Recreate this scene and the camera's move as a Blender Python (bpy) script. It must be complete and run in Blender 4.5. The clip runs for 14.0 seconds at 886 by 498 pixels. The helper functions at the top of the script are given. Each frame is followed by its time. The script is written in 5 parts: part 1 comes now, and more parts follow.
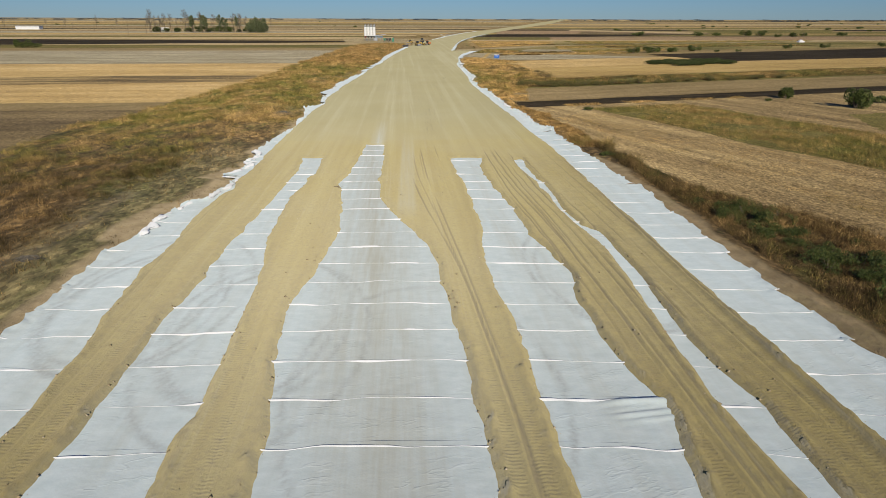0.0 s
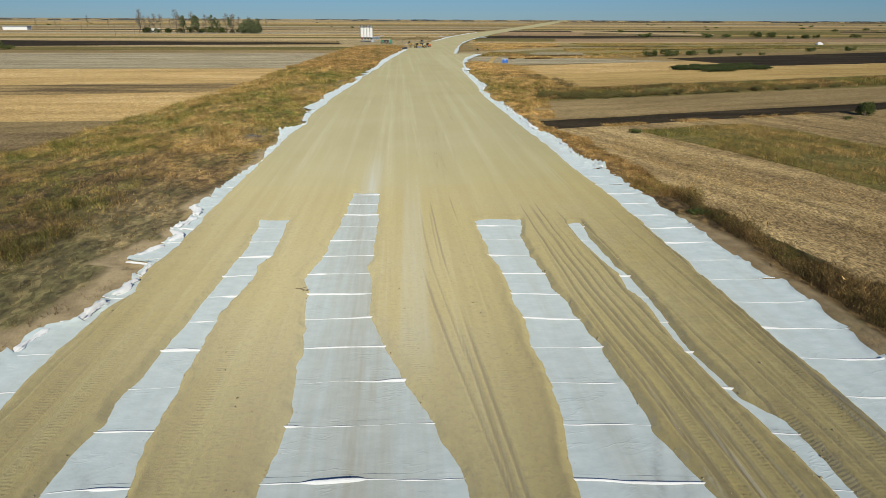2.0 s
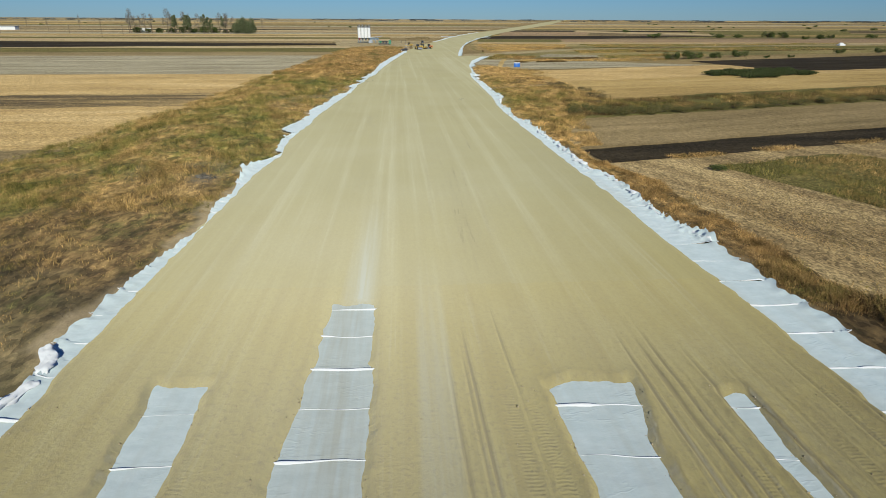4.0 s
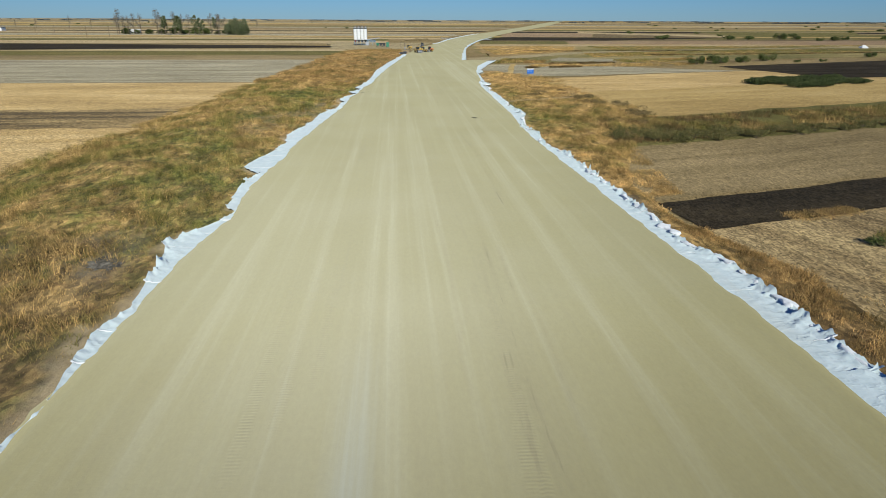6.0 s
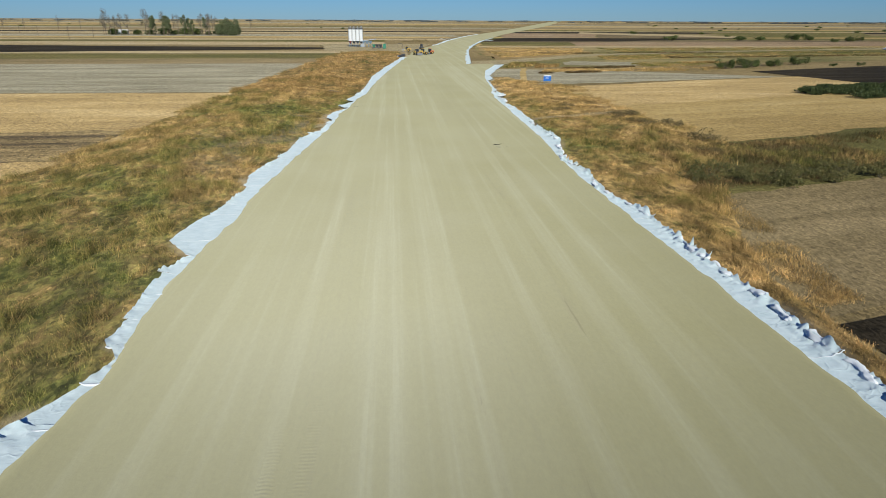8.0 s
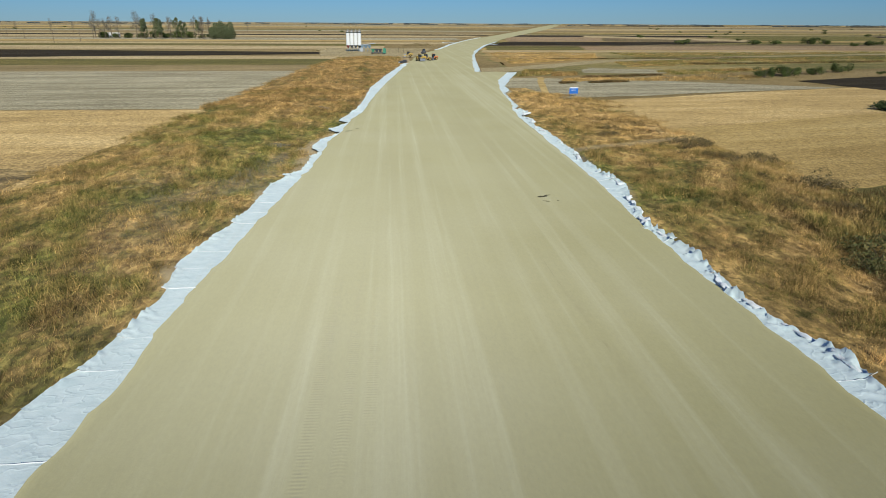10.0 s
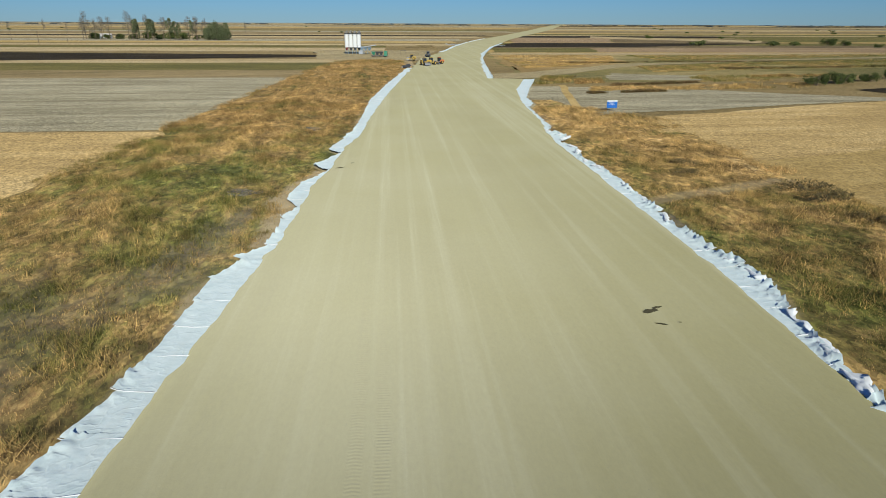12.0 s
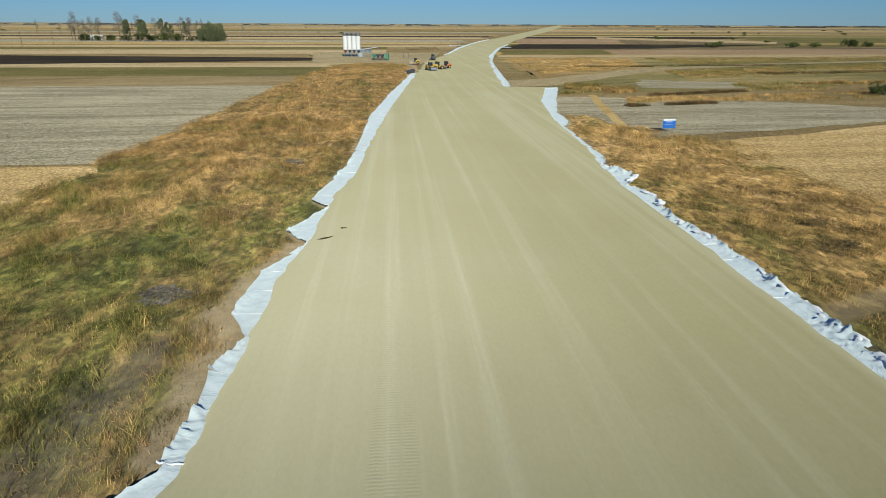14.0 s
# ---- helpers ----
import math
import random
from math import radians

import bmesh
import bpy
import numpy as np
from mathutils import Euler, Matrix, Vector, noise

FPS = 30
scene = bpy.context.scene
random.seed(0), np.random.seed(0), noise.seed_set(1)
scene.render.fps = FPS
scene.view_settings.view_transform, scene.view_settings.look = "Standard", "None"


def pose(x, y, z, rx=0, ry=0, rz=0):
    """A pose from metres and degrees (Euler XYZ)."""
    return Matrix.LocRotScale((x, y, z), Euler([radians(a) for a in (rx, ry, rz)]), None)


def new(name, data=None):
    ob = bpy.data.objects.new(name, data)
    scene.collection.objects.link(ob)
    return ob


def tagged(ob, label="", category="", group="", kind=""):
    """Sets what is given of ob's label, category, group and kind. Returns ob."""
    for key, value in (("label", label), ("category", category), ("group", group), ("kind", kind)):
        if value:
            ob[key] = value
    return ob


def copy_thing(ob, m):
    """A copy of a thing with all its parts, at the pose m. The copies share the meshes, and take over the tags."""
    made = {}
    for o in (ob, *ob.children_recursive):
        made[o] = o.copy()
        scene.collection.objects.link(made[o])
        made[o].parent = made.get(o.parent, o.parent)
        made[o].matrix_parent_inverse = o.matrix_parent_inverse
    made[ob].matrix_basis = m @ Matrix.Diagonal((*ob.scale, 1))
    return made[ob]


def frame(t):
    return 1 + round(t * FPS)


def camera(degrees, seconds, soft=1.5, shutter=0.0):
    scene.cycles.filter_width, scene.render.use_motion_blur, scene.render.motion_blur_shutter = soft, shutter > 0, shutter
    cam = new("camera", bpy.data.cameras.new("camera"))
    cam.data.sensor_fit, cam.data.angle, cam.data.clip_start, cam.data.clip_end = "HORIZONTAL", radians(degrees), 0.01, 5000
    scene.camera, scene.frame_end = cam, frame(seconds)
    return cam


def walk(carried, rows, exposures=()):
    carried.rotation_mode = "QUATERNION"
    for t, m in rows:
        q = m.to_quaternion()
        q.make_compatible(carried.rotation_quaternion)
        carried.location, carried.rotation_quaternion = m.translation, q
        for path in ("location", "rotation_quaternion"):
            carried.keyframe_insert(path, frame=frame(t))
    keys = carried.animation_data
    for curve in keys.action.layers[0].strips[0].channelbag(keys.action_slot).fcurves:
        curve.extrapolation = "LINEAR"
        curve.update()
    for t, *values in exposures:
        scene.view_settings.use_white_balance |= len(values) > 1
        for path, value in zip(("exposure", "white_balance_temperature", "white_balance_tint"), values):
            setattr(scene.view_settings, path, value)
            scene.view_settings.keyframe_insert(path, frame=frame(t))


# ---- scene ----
cam = camera(70, 14.0, 0.65)
EYE, TURN = 19, -3.7
ROWS = [
    (0, 0, 0, 0, 0.059, -19.991, -0.15),
    (0.5, -0.624, 7.518, -0.03, 0.015, -19.976, -0.18),
    (1, -1.155, 15.141, -0.09, -0.03, -19.948, -0.21),
    (1.5, -1.779, 22.743, -0.121, -0.074, -19.934, -0.22),
    (2, -2.341, 30.303, -0.181, -0.118, -19.919, -0.23),
    (2.5, -2.965, 37.906, -0.211, -0.148, -19.934, -0.26),
    (3, -3.62, 45.508, -0.211, -0.192, -19.948, -0.25),
    (3.5, -4.307, 53.131, -0.241, -0.222, -19.948, -0.24),
    (6, -7.334, 90.72, -0.211, -0.458, -19.877, -0.25),
    (6.5, -7.99, 98.069, -0.211, -0.547, -19.834, -0.27),
    (7, -8.583, 105.671, -0.241, -0.635, -19.834, -0.27),
    (7.5, -9.144, 113.273, -0.271, -0.695, -19.834, -0.26),
    (8, -9.706, 120.855, -0.302, -0.739, -19.862, -0.24),
    (10.5, -12.827, 158.359, -0.271, -0.798, -19.576, -0.28),
    (11, -13.42, 165.835, -0.211, -0.768, -19.562, -0.29),
    (11.5, -14.107, 173.331, -0.181, -0.768, -19.548, -0.28),
    (12, -14.762, 180.807, -0.121, -0.739, -19.591, -0.25),
    (12.5, -15.449, 188.346, -0.121, -0.724, -19.605, -0.22),
    (13, -16.104, 195.821, -0.121, -0.724, -19.576, -0.17),
    (13.5, -16.853, 203.339, -0.121, -0.709, -19.562, -0.17),
    (14, -17.509, 210.836, -0.121, -0.709, -19.548, -0.21),
]
walk(cam, [(t, pose(0, 0, EYE, 0, 0, TURN) @ pose(x, y, z, 90 + pitch, roll, yaw)) for t, x, y, z, yaw, pitch, roll in ROWS],
     [(0, 0.02, 6950, 11), (1.5, 0.04, 6850, 8), (3, 0.06, 6600, 4), (6, 0.12, 6200, 5), (8, 0.12, 6150, 5), (10.5, 0.12, 6300, 3), (14, 0.14, 6350, 3)])

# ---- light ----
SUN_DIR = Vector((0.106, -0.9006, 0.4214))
sun = new("sun", bpy.data.lights.new("sun", "SUN"))
sun.data.energy, sun.data.angle, sun.data.color = 3.9, radians(0.6), (1.0, 0.95, 0.84)
sun.rotation_euler = SUN_DIR.to_track_quat("Z", "Y").to_euler()
world = bpy.data.worlds.new("sky")
scene.world = world
world.use_nodes = True
wn = world.node_tree.nodes
sky = wn.new("ShaderNodeTexSky")
sky.sky_type, sky.sun_disc = "NISHITA", False
sky.sun_elevation, sky.sun_rotation = radians(25), radians(173)
sky.altitude, sky.air_density, sky.dust_density, sky.ozone_density = 100, 1.0, 0.0, 6.0
wn["Background"].inputs["Strength"].default_value = 0.10
clear = wn.new("ShaderNodeMix")
clear.data_type, clear.blend_type = "RGBA", "MULTIPLY"
clear.inputs[0].default_value, clear.inputs[7].default_value = 1.0, (0.282, 0.42, 0.65, 1)
world.node_tree.links.new(sky.outputs[0], clear.inputs[6])
world.node_tree.links.new(clear.outputs[2], wn["Background"].inputs["Color"])


# ---- helpers of this scene ----
def noise2(x, y, seed=0):
    """Smooth value noise in 0..1 over arrays."""
    x, y = np.broadcast_arrays(np.asarray(x, float), np.asarray(y, float))
    xi, yi = np.floor(x), np.floor(y)
    fx, fy = x - xi, y - yi
    fx, fy = fx * fx * (3 - 2 * fx), fy * fy * (3 - 2 * fy)

    def h(a, b):
        v = np.sin(a * 127.1 + b * 311.7 + seed * 74.7) * 43758.5453
        return v - np.floor(v)
    return (h(xi, yi) * (1 - fx) + h(xi + 1, yi) * fx) * (1 - fy) + (h(xi, yi + 1) * (1 - fx) + h(xi + 1, yi + 1) * fx) * fy


def fbm(x, y, seed=0, octaves=3):
    total, amp, norm = 0, 1.0, 0
    for i in range(octaves):
        total = total + amp * noise2(np.asarray(x) * 2 ** i, np.asarray(y) * 2 ** i, seed + i * 13)
        norm, amp = norm + amp, amp * 0.5
    return total / norm


def mesh_from(name, verts, faces, material, smooth=False, attrs=None, uniform=0):
    """A mesh from numpy arrays; faces is an (n, 3) or (n, 4) array."""
    me = bpy.data.meshes.new(name)
    verts, faces = np.asarray(verts, np.float32), np.asarray(faces, np.int32)
    n, k = faces.shape
    me.vertices.add(len(verts))
    me.vertices.foreach_set("co", verts.ravel())
    me.loops.add(n * k)
    me.loops.foreach_set("vertex_index", faces.ravel())
    me.polygons.add(n)
    me.polygons.foreach_set("loop_start", np.arange(0, n * k, k, dtype=np.int32))
    for key, values in (attrs or {}).items():
        me.attributes.new(key, "FLOAT", "POINT").data.foreach_set("value", np.asarray(values, np.float32))
    me.update(calc_edges=True)
    if smooth:
        me.polygons.foreach_set("use_smooth", np.ones(n, bool))
    me.materials.append(material)
    return me


def grid_faces(rows, cols, offset=0):
    i = np.arange(rows - 1)[:, None] * cols + np.arange(cols - 1)[None, :] + offset
    return np.stack([i, i + 1, i + 1 + cols, i + cols], -1).reshape(-1, 4)


def part(name, bm, material, parent=None, label="", smooth=False):
    me = bpy.data.meshes.new(name)
    bm.normal_update()
    bm.to_mesh(me)
    bm.free()
    if smooth:
        me.polygons.foreach_set("use_smooth", np.ones(len(me.polygons), bool))
    me.materials.append(material)
    ob = new(name, me)
    ob.parent = parent
    return tagged(ob, label)


def thing(name, x, y, z=0.0, turn=0.0, label="", category="", group="", kind=""):
    ob = new(name)
    ob.empty_display_size = 0.3
    ob.matrix_basis = pose(x, y, z, 0, 0, turn)
    return tagged(ob, label, category, group, kind)


def add_box(bm, x, y, z, sx, sy, sz, bevel=0.0, m=None):
    """A box with its centre at x, y and its base at z."""
    got = bmesh.ops.create_cube(bm, size=1, matrix=(m or Matrix()) @ Matrix.Translation((x, y, z + sz / 2)) @ Matrix.Diagonal((sx, sy, sz, 1)))
    if bevel:
        edges = {e for v in got["verts"] for e in v.link_edges}
        bmesh.ops.bevel(bm, geom=list(edges), offset=bevel, segments=2, affect="EDGES")
    return bm


def box(x, y, z, sx, sy, sz, bevel=0.0, m=None):
    return add_box(bmesh.new(), x, y, z, sx, sy, sz, bevel, m)


def add_rod(bm, a, b, r0, r1=None, sides=8):
    a, b = Vector(a), Vector(b)
    m = Matrix.Translation((a + b) / 2) @ (b - a).to_track_quat("Z", "Y").to_matrix().to_4x4()
    bmesh.ops.create_cone(bm, cap_ends=True, segments=sides, radius1=r0, radius2=r0 if r1 is None else r1, depth=(b - a).length, matrix=m)
    return bm


def rod(a, b, r0, r1=None, sides=8):
    return add_rod(bmesh.new(), a, b, r0, r1, sides)


# ---- materials ----
class Nodes:
    """Short forms for building a node material."""

    def __init__(self, name, rough=0.9, spec=0.2):
        self.mat = bpy.data.materials.new(name)
        self.mat.use_nodes = True
        self.t = self.mat.node_tree
        self.b = self.t.nodes["Principled BSDF"]
        self.b.inputs["Roughness"].default_value = rough
        self.b.inputs["Specular IOR Level"].default_value = spec
        self.b.inputs["Diffuse Roughness"].default_value = (1.0 if rough > 0.92 else 0.5) if rough > 0.8 else 0.0
        self.geo = self.t.nodes.new("ShaderNodeNewGeometry")

    def put(self, value, socket):
        if hasattr(value, "links"):
            self.t.links.new(value, socket)
        elif isinstance(value, tuple) and len(value) == 3 and socket.type == "RGBA":
            socket.default_value = (*value, 1)
        else:
            socket.default_value = value

    def place(self, scale=(1, 1, 1), turn=0.0):
        n = self.t.nodes.new("ShaderNodeMapping")
        n.vector_type = "TEXTURE"
        n.inputs["Scale"].default_value = [1 / s for s in scale]
        n.inputs["Rotation"].default_value = (0, 0, radians(turn))
        self.t.links.new(self.geo.outputs["Position"], n.inputs["Vector"])
        return n.outputs[0]

    def noise(self, scale, detail=4.0, vector=None, rough=0.6):
        n = self.t.nodes.new("ShaderNodeTexNoise")
        n.inputs["Scale"].default_value, n.inputs["Detail"].default_value, n.inputs["Roughness"].default_value = scale, detail, rough
        self.t.links.new(vector or self.geo.outputs["Position"], n.inputs["Vector"])
        return n.outputs["Fac"]

    def wave(self, scale, distortion=0.0, vector=None, detail=2.0, axis="X"):
        n = self.t.nodes.new("ShaderNodeTexWave")
        n.bands_direction = axis
        n.inputs["Scale"].default_value, n.inputs["Distortion"].default_value, n.inputs["Detail"].default_value = scale, distortion, detail
        self.t.links.new(vector or self.geo.outputs["Position"], n.inputs["Vector"])
        return n.outputs["Fac"]

    def voronoi(self, scale, vector=None, out="Distance"):
        n = self.t.nodes.new("ShaderNodeTexVoronoi")
        n.inputs["Scale"].default_value = scale
        self.t.links.new(vector or self.geo.outputs["Position"], n.inputs["Vector"])
        return n.outputs[out]

    def band(self, value, low, high, a=0.0, b=1.0):
        n = self.t.nodes.new("ShaderNodeMapRange")
        for key, v in (("Value", value), ("From Min", low), ("From Max", high), ("To Min", a), ("To Max", b)):
            self.put(v, n.inputs[key])
        return n.outputs[0]

    def math(self, op, a, b=0.0):
        n = self.t.nodes.new("ShaderNodeMath")
        n.operation = op
        self.put(a, n.inputs[0]), self.put(b, n.inputs[1])
        return n.outputs[0]

    def mix(self, fac, a, b, how="MIX"):
        n = self.t.nodes.new("ShaderNodeMix")
        n.data_type, n.blend_type = "RGBA", how
        self.put(fac, n.inputs[0]), self.put(a, n.inputs[6]), self.put(b, n.inputs[7])
        return n.outputs[2]

    def ramp(self, fac, *stops):
        n = self.t.nodes.new("ShaderNodeValToRGB")
        while len(n.color_ramp.elements) < len(stops):
            n.color_ramp.elements.new(0.5)
        for e, (p, c) in zip(n.color_ramp.elements, stops):
            e.position, e.color = p, (*c, 1)
        self.put(fac, n.inputs[0])
        return n.outputs[0]

    def attr(self, name):
        n = self.t.nodes.new("ShaderNodeAttribute")
        n.attribute_name = name
        return n.outputs["Fac"]

    def island(self):
        return self.geo.outputs["Random Per Island"]

    def bump(self, height, strength=0.5, distance=0.05):
        n = self.t.nodes.new("ShaderNodeBump")
        n.inputs["Strength"].default_value, n.inputs["Distance"].default_value = strength, distance
        self.t.links.new(height, n.inputs["Height"])
        last = self.b.inputs["Normal"]
        if last.is_linked:
            self.t.links.new(last.links[0].from_socket, n.inputs["Normal"])
        self.t.links.new(n.outputs[0], last)

    def antisolar_gloss(self, weight, rough=0.55):
        """Imitates the bright glow opposite the sun by a coat whose normal faces it."""
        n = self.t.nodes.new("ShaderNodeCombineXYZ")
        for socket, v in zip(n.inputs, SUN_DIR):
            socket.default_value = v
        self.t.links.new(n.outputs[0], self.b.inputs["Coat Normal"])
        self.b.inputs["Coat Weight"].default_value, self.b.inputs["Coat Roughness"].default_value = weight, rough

    def split(self):
        n = self.t.nodes.new("ShaderNodeSeparateXYZ")
        self.t.links.new(self.geo.outputs["Position"], n.inputs[0])
        return n.outputs

    def done(self, colour):
        self.put(colour, self.b.inputs["Base Color"])
        return self.mat


def paint(name, colour, rough=0.5, metal=0.0, dirt=0.25, spec=0.4):
    """Painted or plain stuff with dust and wear."""
    n = Nodes(name, rough, spec)
    n.b.inputs["Metallic"].default_value = metal
    worn = n.band(n.noise(1.3, 6), 0.4, 0.75)
    grime = n.mix(n.math("MULTIPLY", worn, dirt), colour, (0.25, 0.21, 0.15))
    fine = n.band(n.noise(14, 3), 0.3, 0.7, 0.85, 1.08)
    return n.done(n.mix(1.0, grime, fine, "MULTIPLY"))


def sand_material():
    n = Nodes("sand", 0.95, 0.12)
    n.antisolar_gloss(0.85, 0.49)
    streak = n.noise(0.7, 4, n.place((1.0, 0.03, 1.0)), 0.5)
    fine_streak = n.noise(2.6, 4, n.place((1.0, 0.02, 1.0)))
    lane = n.noise(0.45, 3, n.place((1.0, 0.010, 1.0)), 0.5)
    patch = n.noise(0.06, 4)
    pale = n.band(n.attr("gravel"), 0, 1)
    sandy = n.ramp(streak, (0.3, (0.298, 0.237, 0.072)), (0.5, (0.332, 0.272, 0.088)), (0.72, (0.362, 0.303, 0.108)))
    stony = n.ramp(n.noise(0.12, 4, n.place((1.0, 0.2, 1.0)), 0.5), (0.3, (0.268, 0.240, 0.108)), (0.5, (0.282, 0.254, 0.116)), (0.72, (0.297, 0.269, 0.126)))
    colour = n.mix(pale, sandy, stony)
    colour = n.mix(n.band(patch, 0.35, 0.7, 0.0, 0.30), colour, (0.345, 0.318, 0.195))
    colour = n.mix(n.math("MULTIPLY", n.band(fine_streak, 0.50, 0.72, 0.0, 0.26), n.band(lane, 0.46, 0.62, 0.1, 1.0)), colour, (0.43, 0.405, 0.27))
    colour = n.mix(n.math("MULTIPLY", n.band(fine_streak, 0.48, 0.30, 0.0, 0.14), n.band(lane, 0.52, 0.38, 0.0, 1.0)), colour, (0.22, 0.195, 0.12))
    colour = n.mix(n.math("MULTIPLY", n.band(lane, 0.50, 0.70, 0.0, 0.38), pale), colour, (0.40, 0.375, 0.245))
    pebble = n.math("MULTIPLY", n.band(n.voronoi(4.2), 0.05, 0.16, 0.5, 0.0), n.band(n.noise(0.10, 4), 0.50, 0.62))
    colour = n.mix(pebble, colour, (0.21, 0.19, 0.125))
    colour = n.mix(1.0, colour, n.band(n.noise(5.0, 5, n.place((1, 0.4, 1)), 0.7), 0.3, 0.7, 0.95, 1.05), "MULTIPLY")
    darken = n.math("MULTIPLY", n.attr("darken"), n.band(n.noise(1.2, 5), 0.35, 0.65, 0.35, 1.0))
    colour = n.mix(n.math("MULTIPLY", darken, 0.62), colour, (0.158, 0.126, 0.058))
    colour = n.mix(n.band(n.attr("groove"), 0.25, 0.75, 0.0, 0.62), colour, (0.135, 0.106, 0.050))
    lumps = n.noise(3.2, 6, None, 0.75)
    colour = n.mix(n.math("MULTIPLY", n.band(n.attr("gravel"), 0.4, 0.0), n.band(lumps, 0.50, 0.68, 0.0, 0.5)), colour, (0.20, 0.160, 0.084))
    colour = n.mix(n.math("MULTIPLY", n.attr("veil"), n.band(fine_streak, 0.35, 0.6, 0.5, 0.95)), colour, (0.355, 0.37, 0.32))
    # tyre lugs pressed across the wheel tracks: straight and slanted bars
    phase = n.math("ADD", n.math("MULTIPLY", n.split()[1], 26.0), n.attr("lugx"))
    lugs = n.band(n.math("SINE", phase), -0.9, 0.9)
    print_depth = n.math("MULTIPLY", n.attr("tread"), n.band(n.noise(0.8, 3), 0.34, 0.5, 0.25, 1.0))
    n.bump(n.math("MULTIPLY", lugs, print_depth), 0.6, 0.026)
    n.bump(n.noise(5.0, 4), 0.30, 0.05)
    n.bump(n.math("MULTIPLY", lumps, n.band(n.attr("gravel"), 0.4, 0.0)), 0.6, 0.12)
    n.bump(n.noise(22, 3), 0.3, 0.015)
    return n.done(colour)


def textile_material(name, clean, edge=False):
    n = Nodes(name, 0.85, 0.15)
    n.antisolar_gloss(0.28)
    fold = n.noise(0.9, 5, n.place((1, 1.6, 1)))
    dust = n.noise(0.5, 5, n.place((1.0, 0.10, 1.0)))
    smear = n.noise(2.2, 3, n.place((1.0, 0.06, 1.0)))
    base = n.ramp(fold, (0.3, (0.50, 0.59, 0.595)), (0.7, (0.60, 0.68, 0.685)))
    if edge:
        base = n.ramp(fold, (0.3, (0.515, 0.605, 0.615)), (0.7, (0.645, 0.715, 0.715)))
        base = n.mix(n.band(dust, 0.52, 0.8, 0, 0.3), base, (0.45, 0.42, 0.33))
    elif clean:
        base = n.ramp(fold, (0.3, (0.68, 0.70, 0.71)), (0.7, (0.78, 0.79, 0.79)))
        base = n.mix(n.band(dust, 0.5, 0.8, 0, 0.25), base, (0.55, 0.50, 0.40))
    else:
        amount = n.math("ADD", n.band(dust, 0.42, 0.75, 0.0, 0.45), n.attr("dust"))
        amount = n.math("MULTIPLY", amount, n.band(smear, 0.3, 0.7, 0.45, 1.0))
        base = n.mix(n.math("MINIMUM", amount, 0.85), base, (0.415, 0.415, 0.34))
        base = n.mix(n.math("MULTIPLY", n.attr("scuff"), n.band(n.noise(5, 3), 0.3, 0.6, 0.3, 0.9)), base, (0.23, 0.23, 0.22))
    crease = n.math("ABSOLUTE", n.math("SUBTRACT", n.noise(0.55, 3, n.place((0.5, 1.5, 1), 12)), 0.5))
    crease = n.math("MULTIPLY", n.band(crease, 0.0, 0.03, 1.0, 0.0), n.band(n.noise(0.35, 2), 0.48, 0.62))
    n.bump(crease, 0.35, 0.03)
    if edge:
        ridge = n.math("ABSOLUTE", n.math("SUBTRACT", n.noise(0.7, 2, n.place((1, 1.2, 1), 30), 0.45), 0.5))
        n.bump(n.band(ridge, 0.0, 0.05, 1.0, 0.0), 0.28, 0.06)
    n.bump(n.noise(0.9, 4, n.place((1, 1.2, 1))), 0.35, 0.10)
    n.bump(n.noise(8, 3), 0.06, 0.02)
    return n.done(base)


def field_material(name, dark, mid, light, turn=0.0, rows=0.6, speck=0.5, clod=0.5, patchy=0.5, grain=1.0):
    """Farmland: colour patches, rows along one direction, clods and straw specks."""
    n = Nodes(name, 1.0, 0.05)
    n.antisolar_gloss(0.25 * min(1.0, mid[0] / 0.25) ** 2)
    big = n.noise(0.035, 5, n.place((0.35, 1.0, 1), turn), 0.65)
    middle = n.noise(0.22, 5, n.place((0.10, 0.6, 1), turn))
    row = n.noise(1.1, 3, n.place((0.05, 0.6, 1), turn))
    fleck = n.noise(2.8, 6, n.place((1.0, 0.7, 1)), 0.8)
    clods = n.noise(1.5, 6, n.place((1.0, 0.75, 1)), 0.7)
    lane = n.noise(0.30, 4, n.place((0.02, 0.7, 1), turn), 0.7)
    tone = n.math("ADD", n.math("MULTIPLY", big, patchy), n.math("MULTIPLY", middle, 1 - patchy))
    colour = n.ramp(tone, (0.40, dark), (0.5, mid), (0.60, light))
    colour = n.mix(n.band(row, 0.42, 0.66, 0.0, rows * 0.7), colour, light)
    colour = n.mix(n.band(lane, 0.54, 0.66, 0.0, rows), colour, dark)
    colour = n.mix(n.band(clods, 0.50, 0.66, 0.0, clod), colour, dark)
    colour = n.mix(n.band(fleck, 0.54, 0.64, 0.0, speck), colour, light)
    # straw and clods, each of its own tone, at two sizes
    grit = n.noise(1.7, 8, n.place((1.0, 0.65, 1)), 0.8)
    colour = n.mix(1.0, colour, n.band(grit, 0.36, 0.64, 0.62, 1.22), "MULTIPLY")
    bits = n.voronoi(5.5, n.place((1.0, 0.6, 1)), "Color")
    colour = n.mix(1.0, colour, n.band(bits, 0.2, 0.8, 0.92 - 0.30 * grain, 0.92 + 0.38 * grain), "MULTIPLY")
    n.bump(row, 0.25, 0.12)
    n.bump(clods, 0.8, 0.25)
    n.bump(fleck, 0.5, 0.08)
    return n.done(colour)


